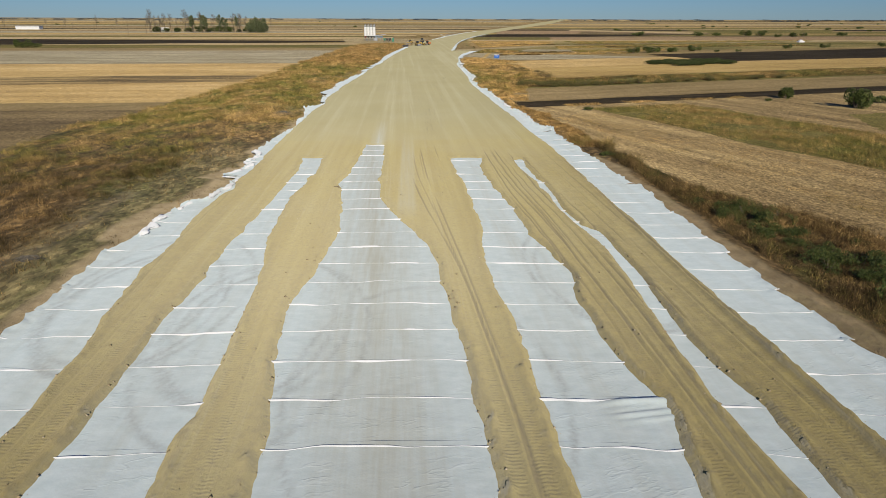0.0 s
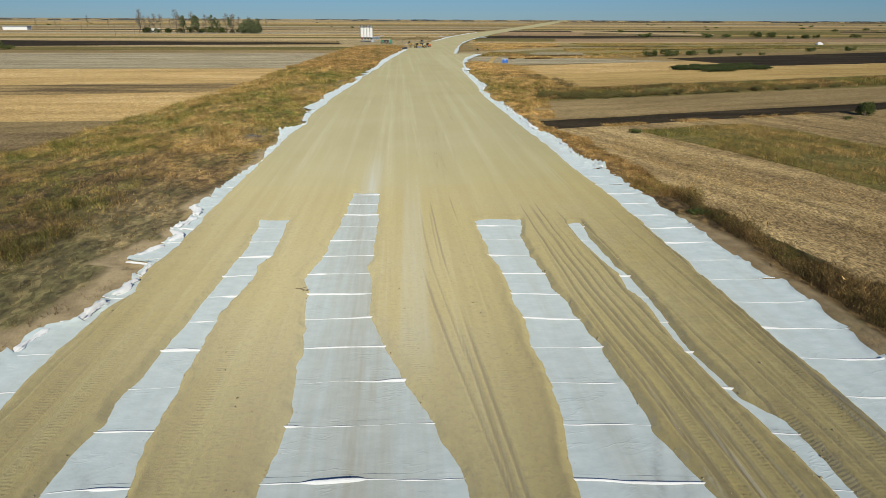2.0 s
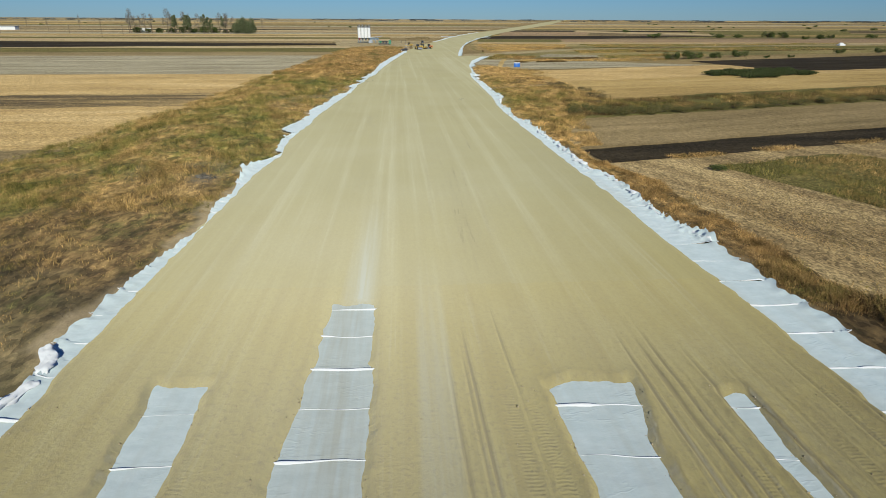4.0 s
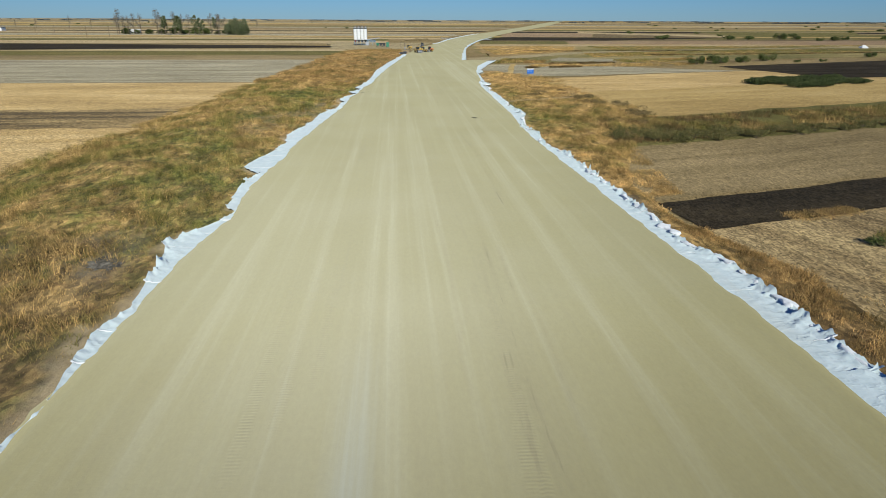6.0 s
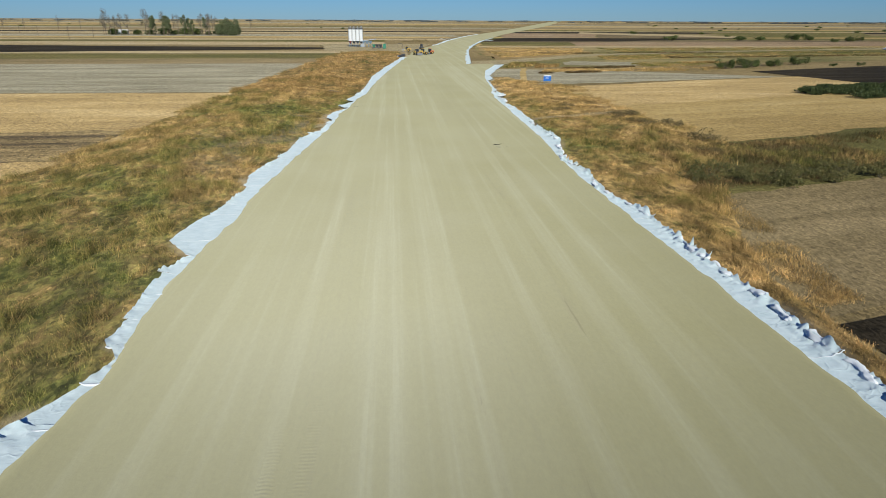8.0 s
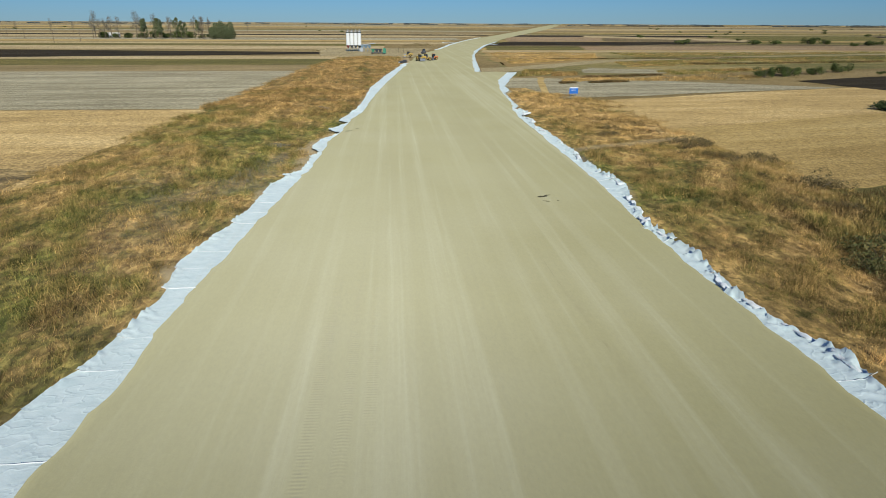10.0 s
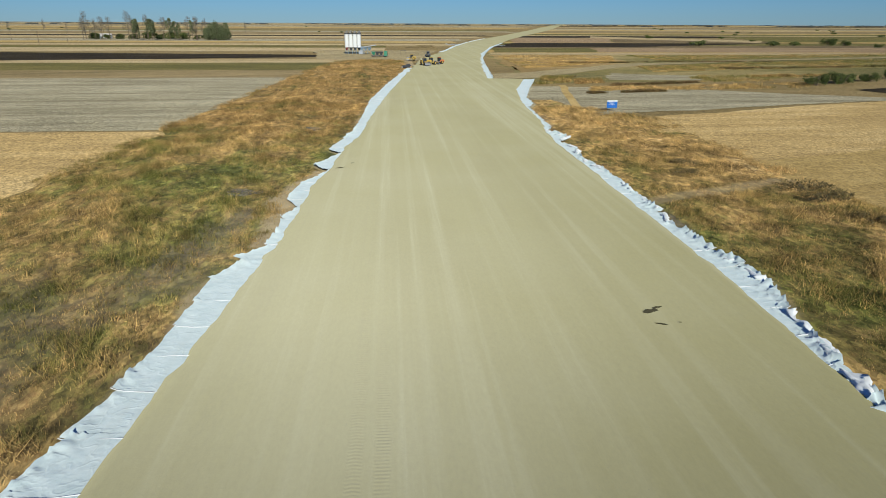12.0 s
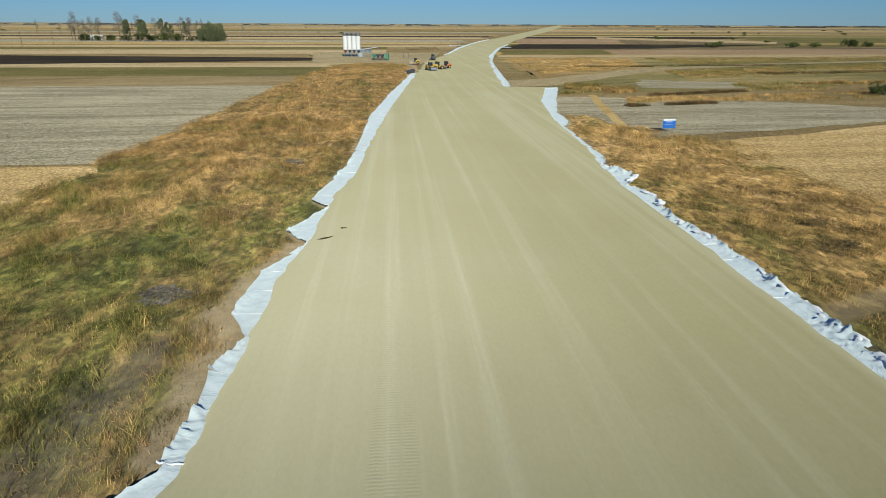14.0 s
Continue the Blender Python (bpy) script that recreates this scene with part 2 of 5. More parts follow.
def weed_tone(n):
    """How green or dry the weeds are over the ground, in patches of three sizes."""
    flat = n.place((1, 0.5, 0.001))
    zone, patch, tuft = n.noise(0.055, 3, flat), n.noise(0.26, 4, flat, 0.65), n.noise(1.2, 3, flat)
    tone = n.math("ADD", n.math("MULTIPLY", zone, 0.45), n.math("MULTIPLY", patch, 0.35))
    return n.math("ADD", tone, n.math("MULTIPLY", tuft, 0.20))


def weed_shade(n):
    flat = n.place((1, 0.5, 0.001))
    tuft, clump = n.noise(0.95, 4, flat, 0.65), n.noise(0.30, 4, flat, 0.6)
    return n.math("MULTIPLY", n.band(tuft, 0.36, 0.64, 0.62, 1.34), n.band(clump, 0.40, 0.60, 0.72, 1.28))


def tone_steps(tones):
    return [(0.41 + 0.18 * i / (len(tones) - 1), c) for i, c in enumerate(tones)]


MIXED_TONES = ((0.078, 0.082, 0.019), (0.165, 0.154, 0.037), (0.115, 0.096, 0.030), (0.225, 0.180, 0.052), (0.170, 0.116, 0.040), (0.310, 0.215, 0.076), (0.215, 0.130, 0.048), (0.370, 0.250, 0.095))
DRY_TONES = ((0.150, 0.122, 0.036), (0.330, 0.215, 0.075), (0.220, 0.145, 0.052), (0.410, 0.270, 0.098), (0.310, 0.190, 0.070), (0.480, 0.330, 0.140))
RUST_TONES = ((0.110, 0.098, 0.028), (0.215, 0.145, 0.050), (0.160, 0.102, 0.038), (0.300, 0.195, 0.070), (0.215, 0.125, 0.047), (0.365, 0.240, 0.090))
DARK_TONES = ((0.046, 0.044, 0.016), (0.095, 0.080, 0.027), (0.060, 0.042, 0.019), (0.115, 0.076, 0.032), (0.080, 0.053, 0.024), (0.165, 0.105, 0.043))


def verge_material():
    """Soil matted with weeds of the same tones as the stalks that stand in it, and bare places."""
    n = Nodes("verge soil", 1.0, 0.05)
    n.antisolar_gloss(0.2)
    x, y, z = n.split()
    tone, wander = weed_tone(n), n.math("MULTIPLY", n.math("SUBTRACT", n.noise(0.05, 3), 0.5), 70.0)
    at = n.math("ADD", y, wander)
    left = n.mix(n.band(at, 104, 146), n.ramp(tone, *tone_steps(DARK_TONES)), n.ramp(tone, *tone_steps(MIXED_TONES)))
    trodden = n.math("MULTIPLY", n.band(n.math("ADD", x, n.math("MULTIPLY", wander, 0.12)), -36, -29), n.band(at, 112, 88))
    left = n.mix(n.math("MULTIPLY", trodden, 0.8), left, n.ramp(tone, (0.42, (0.105, 0.100, 0.042)), (0.5, (0.150, 0.130, 0.060)), (0.58, (0.185, 0.150, 0.075))))
    left = n.mix(n.band(at, 275, 330), left, n.ramp(tone, *tone_steps(RUST_TONES)))
    right = n.mix(n.band(at, 95, 165), n.ramp(tone, *tone_steps(DARK_TONES)), n.ramp(tone, *tone_steps(DRY_TONES)))
    right = n.mix(n.math("MULTIPLY", n.band(at, 190, 215), n.band(at, 262, 240)), right, n.ramp(tone, *tone_steps(MIXED_TONES)))
    colour = n.mix(n.band(x, -2, 2), left, right)
    bit = n.noise(0.55, 6)
    fleck = n.noise(4.0, 5, n.place((1, 0.5, 1)), 0.75)
    colour = n.mix(n.band(fleck, 0.55, 0.75, 0.0, 0.45), colour, (0.075, 0.06, 0.028))
    colour = n.mix(1.0, colour, weed_shade(n), "MULTIPLY")
    tuft = n.voronoi(2.2, n.place((1, 0.6, 1)), "Color")
    colour = n.mix(1.0, colour, n.band(tuft, 0.2, 0.8, 0.62, 1.28), "MULTIPLY")
    colour = n.mix(n.math("MULTIPLY", n.attr("soil"), n.band(fleck, 0.4, 0.6, 1.0, 0.55)), colour, n.ramp(bit, (0.42, (0.10, 0.085, 0.062)), (0.5, (0.135, 0.112, 0.082)), (0.6, (0.18, 0.15, 0.105))))
    colour = n.mix(n.attr("bare"), colour, n.ramp(bit, (0.40, (0.25, 0.195, 0.115)), (0.5, (0.30, 0.235, 0.14)), (0.6, (0.345, 0.275, 0.165))))
    n.bump(bit, 0.9, 0.35)
    n.bump(fleck, 0.8, 0.10)
    return n.done(colour)


def weed_material(name, tones):
    """Blades of weeds: patches over the ground, each blade a little different."""
    n = Nodes(name, 0.85, 0.1)
    tone = n.math("ADD", weed_tone(n), n.math("MULTIPLY", n.math("SUBTRACT", n.island(), 0.5), 0.10))
    colour = n.mix(1.0, n.ramp(tone, *tone_steps(tones)), weed_shade(n), "MULTIPLY")
    return n.done(n.mix(1.0, colour, n.band(n.island(), 0, 1, 0.95, 1.9), "MULTIPLY"))


def leaf_material(name, a, b, c):
    n = Nodes(name, 0.7, 0.2)
    tone = n.math("ADD", n.math("MULTIPLY", n.noise(0.5, 3), 0.6), n.math("MULTIPLY", n.island(), 0.4))
    return n.done(n.ramp(tone, (0.3, a), (0.5, b), (0.72, c)))


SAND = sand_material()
TEXTILE = textile_material("geotextile", False)
TEXTILE_EDGE = textile_material("geotextile rim", False, True)
TEXTILE_CLEAN = textile_material("geotextile overlap", True)
VERGE = verge_material()
PLAIN = field_material("dry plain", (0.160, 0.116, 0.049), (0.216, 0.156, 0.066), (0.272, 0.200, 0.091), 10, 0.4, 0.3, 0.4, 0.7)
STUBBLE = field_material("maize stubble", (0.135, 0.095, 0.045), (0.25, 0.175, 0.078), (0.40, 0.295, 0.140), -70, 0.6, 0.9, 0.4, 0.35, 1.25)
GOLD = field_material("golden stubble", (0.32, 0.216, 0.086), (0.44, 0.303, 0.122), (0.54, 0.388, 0.178), 3, 0.4, 0.6, 0.25, 0.5, 1.0)
GREY = field_material("grey stubble", (0.190, 0.160, 0.098), (0.275, 0.240, 0.155), (0.380, 0.335, 0.225), 3, 0.85, 0.55, 0.5, 0.4)
MOTTLED = field_material("half ploughed stubble", (0.070, 0.052, 0.030), (0.20, 0.142, 0.066), (0.39, 0.280, 0.125), 3, 0.9, 0.5, 0.9, 0.12)
PLOUGHED = field_material("ploughed soil", (0.020, 0.016, 0.010), (0.031, 0.025, 0.016), (0.058, 0.045, 0.027), 8, 0.35, 0.25, 0.6, 0.4, 1.0)
SOIL = field_material("weathered soil", (0.085, 0.063, 0.036), (0.145, 0.108, 0.057), (0.225, 0.166, 0.085), 3, 0.6, 0.3, 0.5, 0.5)
TAN = field_material("tan field", (0.155, 0.115, 0.052), (0.225, 0.166, 0.077), (0.29, 0.215, 0.105), 17, 0.55, 0.3, 0.3, 0.6, 0.7)
DRY_GRASS = field_material("dry grass field", (0.29, 0.195, 0.068), (0.385, 0.266, 0.098), (0.46, 0.33, 0.135), 12, 0.35, 0.3, 0.25, 0.6, 0.6)
OLIVE = field_material("olive meadow", (0.092, 0.085, 0.027), (0.135, 0.118, 0.039), (0.20, 0.16, 0.057), 12, 0.3, 0.3, 0.4, 0.6)
GREEN = field_material("green sown field", (0.096, 0.088, 0.028), (0.136, 0.116, 0.038), (0.176, 0.140, 0.052), 3, 0.4, 0.2, 0.3, 0.6)
PALE = field_material("pale stubble", (0.304, 0.224, 0.112), (0.368, 0.280, 0.147), (0.432, 0.336, 0.189), 3, 0.4, 0.3, 0.2, 0.6)
TRACK = field_material("dirt track", (0.230, 0.182, 0.094), (0.285, 0.226, 0.120), (0.335, 0.268, 0.148), 60, 0.4, 0.2, 0.3, 0.5)
ASH = field_material("ash patch", (0.040, 0.036, 0.030), (0.095, 0.085, 0.068), (0.26, 0.24, 0.20), 20, 0.3, 0.5, 0.7, 0.5)
MEADOW = field_material("weedy meadow", (0.11, 0.10, 0.035), (0.20, 0.165, 0.06), (0.33, 0.25, 0.11), 8, 0.4, 0.4, 0.6, 0.8)
GOLD_WEED = field_material("golden weeds", (0.19, 0.125, 0.045), (0.29, 0.19, 0.07), (0.38, 0.275, 0.12), 8, 0.4, 0.4, 0.6, 0.8)
RED_TAN = field_material("reddish fallow", (0.22, 0.145, 0.078), (0.265, 0.18, 0.10), (0.31, 0.225, 0.13), 4, 0.4, 0.3, 0.3, 0.7)
# blue-grey of distant haze is mixed into this woodland's own colour
HAZED_WOOD = field_material("hazed woodland", (0.08, 0.095, 0.10), (0.10, 0.115, 0.12), (0.13, 0.145, 0.145), 0, 0.2, 0.2, 0.5, 0.5)
WEEDS = weed_material("mixed weeds", MIXED_TONES)
DRY_WEEDS = weed_material("dry weeds", DRY_TONES)
RUST_WEEDS = weed_material("rusty weeds", RUST_TONES)
DARK_WEEDS = weed_material("dead brown weeds", DARK_TONES)
LEAF = leaf_material("shrub leaves", (0.034, 0.047, 0.014), (0.070, 0.092, 0.024), (0.135, 0.155, 0.042))
CLUMP = leaf_material("dead weed clumps", (0.085, 0.07, 0.032), (0.16, 0.12, 0.052), (0.28, 0.20, 0.08))
REED = leaf_material("reed leaves", (0.036, 0.050, 0.015), (0.054, 0.070, 0.021), (0.078, 0.092, 0.031))
HEDGE = leaf_material("ditch weeds", (0.07, 0.075, 0.022), (0.13, 0.12, 0.04), (0.22, 0.175, 0.065))
POPLAR = leaf_material("poplar leaves", (0.07, 0.088, 0.038), (0.125, 0.145, 0.066), (0.195, 0.21, 0.105))
TWIG = leaf_material("bare twigs", (0.12, 0.105, 0.08), (0.18, 0.16, 0.12), (0.25, 0.22, 0.165))
BARK = paint("bark", (0.16, 0.125, 0.09), 0.95, 0, 0.3, 0.1)
STONE = leaf_material("clods", (0.26, 0.20, 0.115), (0.36, 0.285, 0.165), (0.48, 0.40, 0.28))

# ---- plan of the road: edges as x over y ----
def line(*pairs):
    ys, xs = np.array(pairs[0::2], float), np.array(pairs[1::2], float)
    return lambda y: np.interp(y, ys, xs)


SAND_LEFT = line(-60, -19.5, 27, -19.7, 34, -19.6, 40, -20.6, 48, -21.1, 52.6, -20.7, 64.6, -21.4, 68.7, -21.1, 71.8, -20.5, 74, -20, 77.7, -20.6, 84.2, -20.2, 91.7, -20.3, 109, -20.1, 122, -19.9, 131, -19.5, 147, -19.2, 153, -17.9, 161, -18.9, 172, -18.8, 183, -17.6, 193, -17.6, 205, -16.6, 219, -15.5, 234, -14.1, 242, -13.4, 258, -13.1, 270, -11.6, 284, -10.9, 294, -9.1, 315, -8, 340, -6.4, 379, -3.2, 430, 1.5, 464, 5, 562, 14, 625, 27.7, 674, 38.3, 776, 54.8, 855, 71.3, 985, 99.6, 1105, 131, 1376, 202, 1886, 335, 3187, 675, 4251, 975, 6000, 1480)
SAND_RIGHT = line(-60, 23, 46, 22.7, 60, 23.1, 70, 22.9, 86, 23.4, 96, 23.4, 111, 23, 138, 22.7, 165, 22.2, 199, 21.6, 233, 23.3, 263, 23.9, 286, 24.3, 296, 25.2,
                  313, 27.5, 345, 30, 377, 34.5, 415.5, 44.5, 417, 31.7, 479, 38, 625, 57, 694, 70.5, 764, 84.5, 857, 107.7, 1075, 160, 1382, 243.7, 2379, 525, 4294, 1050, 6000, 1545)
CLOTH_LEFT = line(-60, -25.4, 30, -25.5, 53.2, -25.6, 57.1, -24.5, 61.3, -24.6, 65, -23.9, 68.4, -23.5, 68.9, -22, 73.5, -21.3, 76, -20.7, 79.6, -21, 80.2, -23.1, 83.2, -22.2, 86.5, -20.9, 88.8, -22.3, 91.7, -21.3, 94.5, -21.4, 95.9, -22.4, 104, -21.7, 110.8, -20.9, 120.5, -19.9, 128, -20.8, 132, -20.1, 142, -21.3, 145, -22, 148, -21.2, 152, -19.2, 155, -18.5, 157, -19.8, 162, -19.9, 169, -20.3, 172, -19, 176, -22, 181, -21.6, 186, -20.2, 194, -19.4, 202, -20.4, 211.8, -18.6, 217, -18, 221, -17.7, 228.4, -17.7, 232.2, -15.6, 233, -16.9, 235.4, -14.8, 240.5, -14.3, 244.4, -14.8, 248.3, -13.4, 252, -15.3, 260, -14.8, 266, -12.3, 267, -12.3, 270.3, -14.5, 278.7, -11.4, 282, -13.4, 300, -10.6, 320, -9.7, 352, -8.9, 402, -4.4, 436, -0.6, 479, 3.8)
CLOTH_RIGHT = line(-60, 28.2, 34, 28.1, 45, 27.5, 76, 28.6, 84, 27.5, 91, 27.7, 113, 26.8, 122, 25.4, 135, 25.6, 150, 24.8, 164, 24.4, 186, 24.1, 209, 23.3,
                   227, 26.3, 240, 24.9, 250, 25.5, 263, 25.9, 272, 25.1, 281, 26.9, 286, 25, 291, 27.6, 298, 25.6, 302, 27.7, 318, 28.5, 334, 29.7, 342, 32.6,
                   355, 33.4, 384, 40.4, 416, 49)
L2_A = line(18, -16.3, 27, -16, 38, -16.1, 45, -15.7, 53, -15.6, 61, -15.1, 69, -14.5, 77, -14.3, 81, -13.9, 88, -14.0, 92, -14.3)
L2_B = line(18, -10.7, 26, -11.3, 28, -10.8, 41, -11.2, 49, -11.6, 56, -12.6, 65, -12.8, 70, -12.9, 76, -11.8, 79, -12.0, 81, -11.3, 92, -11.6)
C_A = line(18, -6.6, 25, -6.7, 33, -7.6, 40, -8.2, 45, -7.4, 54, -6.3, 58, -6.1, 65, -6.6, 71, -6.9, 76, -7.9, 81, -7.0, 86, -6.5, 97, -6.0, 102, -5.8)
C_B = line(18, 3.7, 33, 3.5, 44, 2.8, 50, 2.4, 54, 1.8, 58, 0.6, 63, -1.2, 69, -2.5, 78, -3.1, 84, -2.8, 102, -2.9)
R1_A = line(18, 7.4, 40, 7.2, 44, 6.9, 52, 6.9, 58, 7.6, 76, 7.6, 80, 7.1, 90, 6.9)
R1_B = line(18, 12, 24, 12.8, 28, 13.4, 33, 12.4, 41, 12.3, 46, 13.2, 52, 12.3, 55, 11.7, 61, 11.5, 67, 11.4, 74, 10.7, 80, 10.5, 85, 10.6, 91, 11.4)
R2_A = line(18, 17, 28, 16.4, 35, 16.8, 44, 17.4, 51, 17.8, 56, 17.4, 58, 17.0, 63.17, 16.6, 64.71, 16.6, 65.86, 16.57, 67.02, 16.58, 68.01, 16.68, 69.58, 16.74, 71.07, 16.72, 72.4, 16.29, 73.94, 16.48, 75.87, 16.63, 77.15, 16.37, 79.19, 16.17, 81.52, 16.03, 84.45, 15.81, 87.72, 15.9)
R2_B = line(18, 18.1, 28, 18.5, 31, 17.9, 35, 17.7, 45, 18.5, 51, 18.5, 56, 18.5, 58, 17.3, 63.16, 16.86, 64.7, 16.87, 65.84, 16.97, 67, 16.99, 67.99, 17.16, 69.56, 17.11, 71.05, 17.16, 72.35, 17.21, 73.91, 17.24, 75.84, 17.16, 77.13, 16.74, 79.15, 16.93, 81.49, 16.73, 84.41, 16.68, 87.66, 17.06)
WINDOWS = ((L2_A, L2_B, 91.6), (C_A, C_B, 101.5), (R1_A, R1_B, 90.2), (R2_A, R2_B, 88.6))
TONGUES = ((SAND_LEFT, L2_A), (L2_B, C_A), (C_B, R1_A), (R1_B, R2_A), (R2_B, SAND_RIGHT))
TOP = 0.26


def ragged(x, y, seed, amount=0.5):
    return (fbm(np.asarray(y) * 0.45, np.asarray(x) * 0.0 + seed, seed, 4) - 0.5) * amount * 2


def inside(x, y):
    """How far a place lies inside the spread sand, negative on open cloth."""
    d = np.minimum(x - SAND_LEFT(y) - ragged(x, y, 3, 0.35), SAND_RIGHT(y) - x + ragged(x, y, 5, 0.35))
    for i, (a, b, end) in enumerate(WINDOWS):
        rough = 0.28 if i < 3 else 0.10
        out = np.maximum(a(y) + ragged(x, y, 11 + i, rough) - x, x - b(y) - ragged(x, y, 31 + i, rough))
        d = np.minimum(d, np.maximum(out, (y - end - ragged(x * 0, x, 51 + i, 1.0)) * 0.8))
    return d


# ---- ground ----
def rise(y):
    """Lifts the far plain so that its clipped end meets the camera's horizon."""
    return 16.0 * (np.clip(np.asarray(y, float) - 1200, 0, None) / 3800) ** 2


def ground():
    step = np.concatenate([np.linspace(-6000, -400, 15), np.linspace(-300, 400, 15), np.linspace(600, 6000, 15)])
    rows = np.concatenate([np.linspace(-2500, -100, 7), np.linspace(-50, 700, 16), np.linspace(800, 5600, 97)])
    x, y = np.meshgrid(step, rows)
    v = np.stack([x, y, rise(y) - 0.30], -1).reshape(-1, 3)
    tagged(new("ground", mesh_from("ground", v, grid_faces(len(rows), len(step)), PLAIN)), "flat dry plain of grass and bare soil", "ground", kind="structure")


ground()


def field(name, corners, level, material, label, n=36, wobble=1.0):
    """A field laid over the plain, uneven along its edges: near left, near right, far right, far left corners."""
    a, b, c, d = (np.array(p, float) for p in corners)
    size = max(np.hypot(*(b - a)), np.hypot(*(c - d))), max(np.hypot(*(d - a)), np.hypot(*(c - b)))
    cols, rows = (n, n) if n < 20 else (int(np.clip(size[0] / 1.5, 8, 160)), int(np.clip(size[1] / 4, 5, 24)))
    u, w = np.meshgrid(np.linspace(0, 1, cols), np.linspace(0, 1, rows))
    p = (a * (1 - u)[..., None] + b * u[..., None]) * (1 - w)[..., None] + (d * (1 - u)[..., None] + c * u[..., None]) * w[..., None]
    for scale, size in ((0.07, 1.0), (0.6, 0.45)):
        p = p + np.stack([fbm(p[..., 0] * scale, p[..., 1] * scale, 7) - 0.5, fbm(p[..., 0] * scale, p[..., 1] * scale, 8) - 0.5], -1) * 2 * wobble * size
    v = np.concatenate([p, rise(p[..., 1:]) - 0.30 + level], -1).reshape(-1, 3)
    return tagged(new(name, mesh_from(name, v, grid_faces(rows, cols), material)), label, "field", kind="structure")


def left_band(name, y0, y1, level, material, label, x0=-1400.0, x1=-8.0, tilt=0.1):
    f = lambda x, y: (x, y + tilt * (x + 40) if x > -300 else y - tilt * 260)
    field(name, (f(x0, y0), f(x1, y0), f(x1, y1), f(x0, y1)), level, material, label, 60)


# fields beside the road: their near and far limits
left_band("field_soil", 40, 149, 0.04, SOIL, "grey-brown harvested field with weathered soil", x1=-48)
left_band("field_brown", 148, 162, 0.05, TAN, "strip of smooth brown-green fallow", x1=-48)
left_band("field_gold", 161, 304, 0.06, GOLD, "golden cereal stubble field", x1=-40)
field("field_mottled", ((-330, 178), (-50, 214), (-48, 241), (-330, 214)), 0.09, MOTTLED, "half-ploughed dark stripe in the golden stubble", 50, 3)
left_band("field_grey", 303, 428, 0.05, GREY, "pale grey stubble field")
left_band("field_tan", 427, 470, 0.06, TAN, "tan strip of harvested field")
left_band("field_green", 469, 524, 0.07, GREEN, "olive green sown strip")
left_band("field_pale", 523, 556, 0.08, PALE, "pale straw-coloured strip")
field("field_ploughed", ((-434, 491), (-31, 584), (-47, 612), (-484, 678)), 0.10, PLOUGHED, "dark freshly ploughed field", 50)
left_band("field_straw", 662, 742, 0.08, PALE, "pale straw-coloured field", tilt=0)
left_band("field_meadow", 740, 800, 0.09, GREEN, "thin green meadow strip", tilt=0)

field("field_stubble", ((40, -60), (600, -60), (600, 320), (28, 148)), 0.03, STUBBLE, "maize stubble field with straw in rows", 60)
field("field_weed_band", ((76, 50), (104, 60), (68, 152), (43, 146)), 0.06, OLIVE, "overgrown green-brown strip in the stubble", 40, 2.5)
field("field_green_patch", ((88, 112), (260, 150), (300, 190), (96, 132)), 0.06, OLIVE, "green-brown grass around the field trees", 40, 3)
field("field_dark_band", ((28, 147), (400, 255), (400, 266), (26.8, 157)), 0.08, PLOUGHED, "narrow dark ploughed strip", 60, 0.7)
field("field_tan_strip", ((26, 158), (400, 266), (400, 300), (30, 192)), 0.06, TAN, "tan stubble strip", 40)
field("field_hedge_floor", ((33, 189), (420, 305), (420, 345), (38, 218)), 0.09, OLIVE, "weedy grass floor of the ditch line", 40, 2)
field("field_dry_grass", ((36, 217), (420, 344), (420, 400), (44, 272)), 0.05, DRY_GRASS, "smooth dry yellow grass field", 40, 2)
field("field_right_gold", ((44, 268), (420, 395), (430, 450), (50, 318)), 0.08, GOLD, "golden stubble field", 40, 1.5)
field("field_grey_wedge", ((27, 318), (142, 350), (92, 378), (33, 395)), 0.10, GREY, "grey stubble wedge beside the road", 40, 1.5)
field("field_right_ploughed", ((156, 313), (600, 440), (600, 560), (143, 376)), 0.11, PLOUGHED, "dark ploughed field", 40, 1.5)
field("field_olive", ((44, 398), (700, 560), (700, 640), (62, 640)), 0.04, MEADOW, "rough meadow of olive and straw-coloured weeds", 60, 4)
field("field_gold_weeds", ((48, 436), (118, 500), (140, 610), (62, 614)), 0.07, GOLD_WEED, "patch of golden dry weeds beside the road", 40, 5)
field("field_green_weeds", ((115, 505), (420, 540), (420, 585), (170, 566)), 0.065, OLIVE, "green rough grass in the meadow", 40, 5)
field("field_path", ((61, 617), (700, 612), (700, 646), (66, 646)), 0.10, PALE, "pale field path across the meadow", 40, 3)
field("field_green_strip", ((70, 652), (150, 655), (165, 738), (80, 740)), 0.07, GREEN, "dark green sown strip", 30, 3)
field("field_reddish", ((150, 655), (800, 660), (900, 800), (166, 742)), 0.06, RED_TAN, "reddish tan fallow field", 40, 3)
field("field_far_ploughed", ((84, 757), (218, 770), (420, 890), (129, 896)), 0.10, PLOUGHED, "dark ploughed field", 40, 3)
field("field_pinkish", ((130, 900), (245, 915), (322, 1160), (172, 1182)), 0.08, RED_TAN, "pinkish tan fallow field", 30, 3)
field("field_far_brown", ((245, 912), (425, 900), (470, 960), (325, 1160)), 0.07, SOIL, "brown bare field", 30, 3)
field("field_gold_strip", ((291, 1150), (418, 912), (478, 1012), (333, 1289)), 0.11, PALE, "pale gold stubble strip", 30, 2)
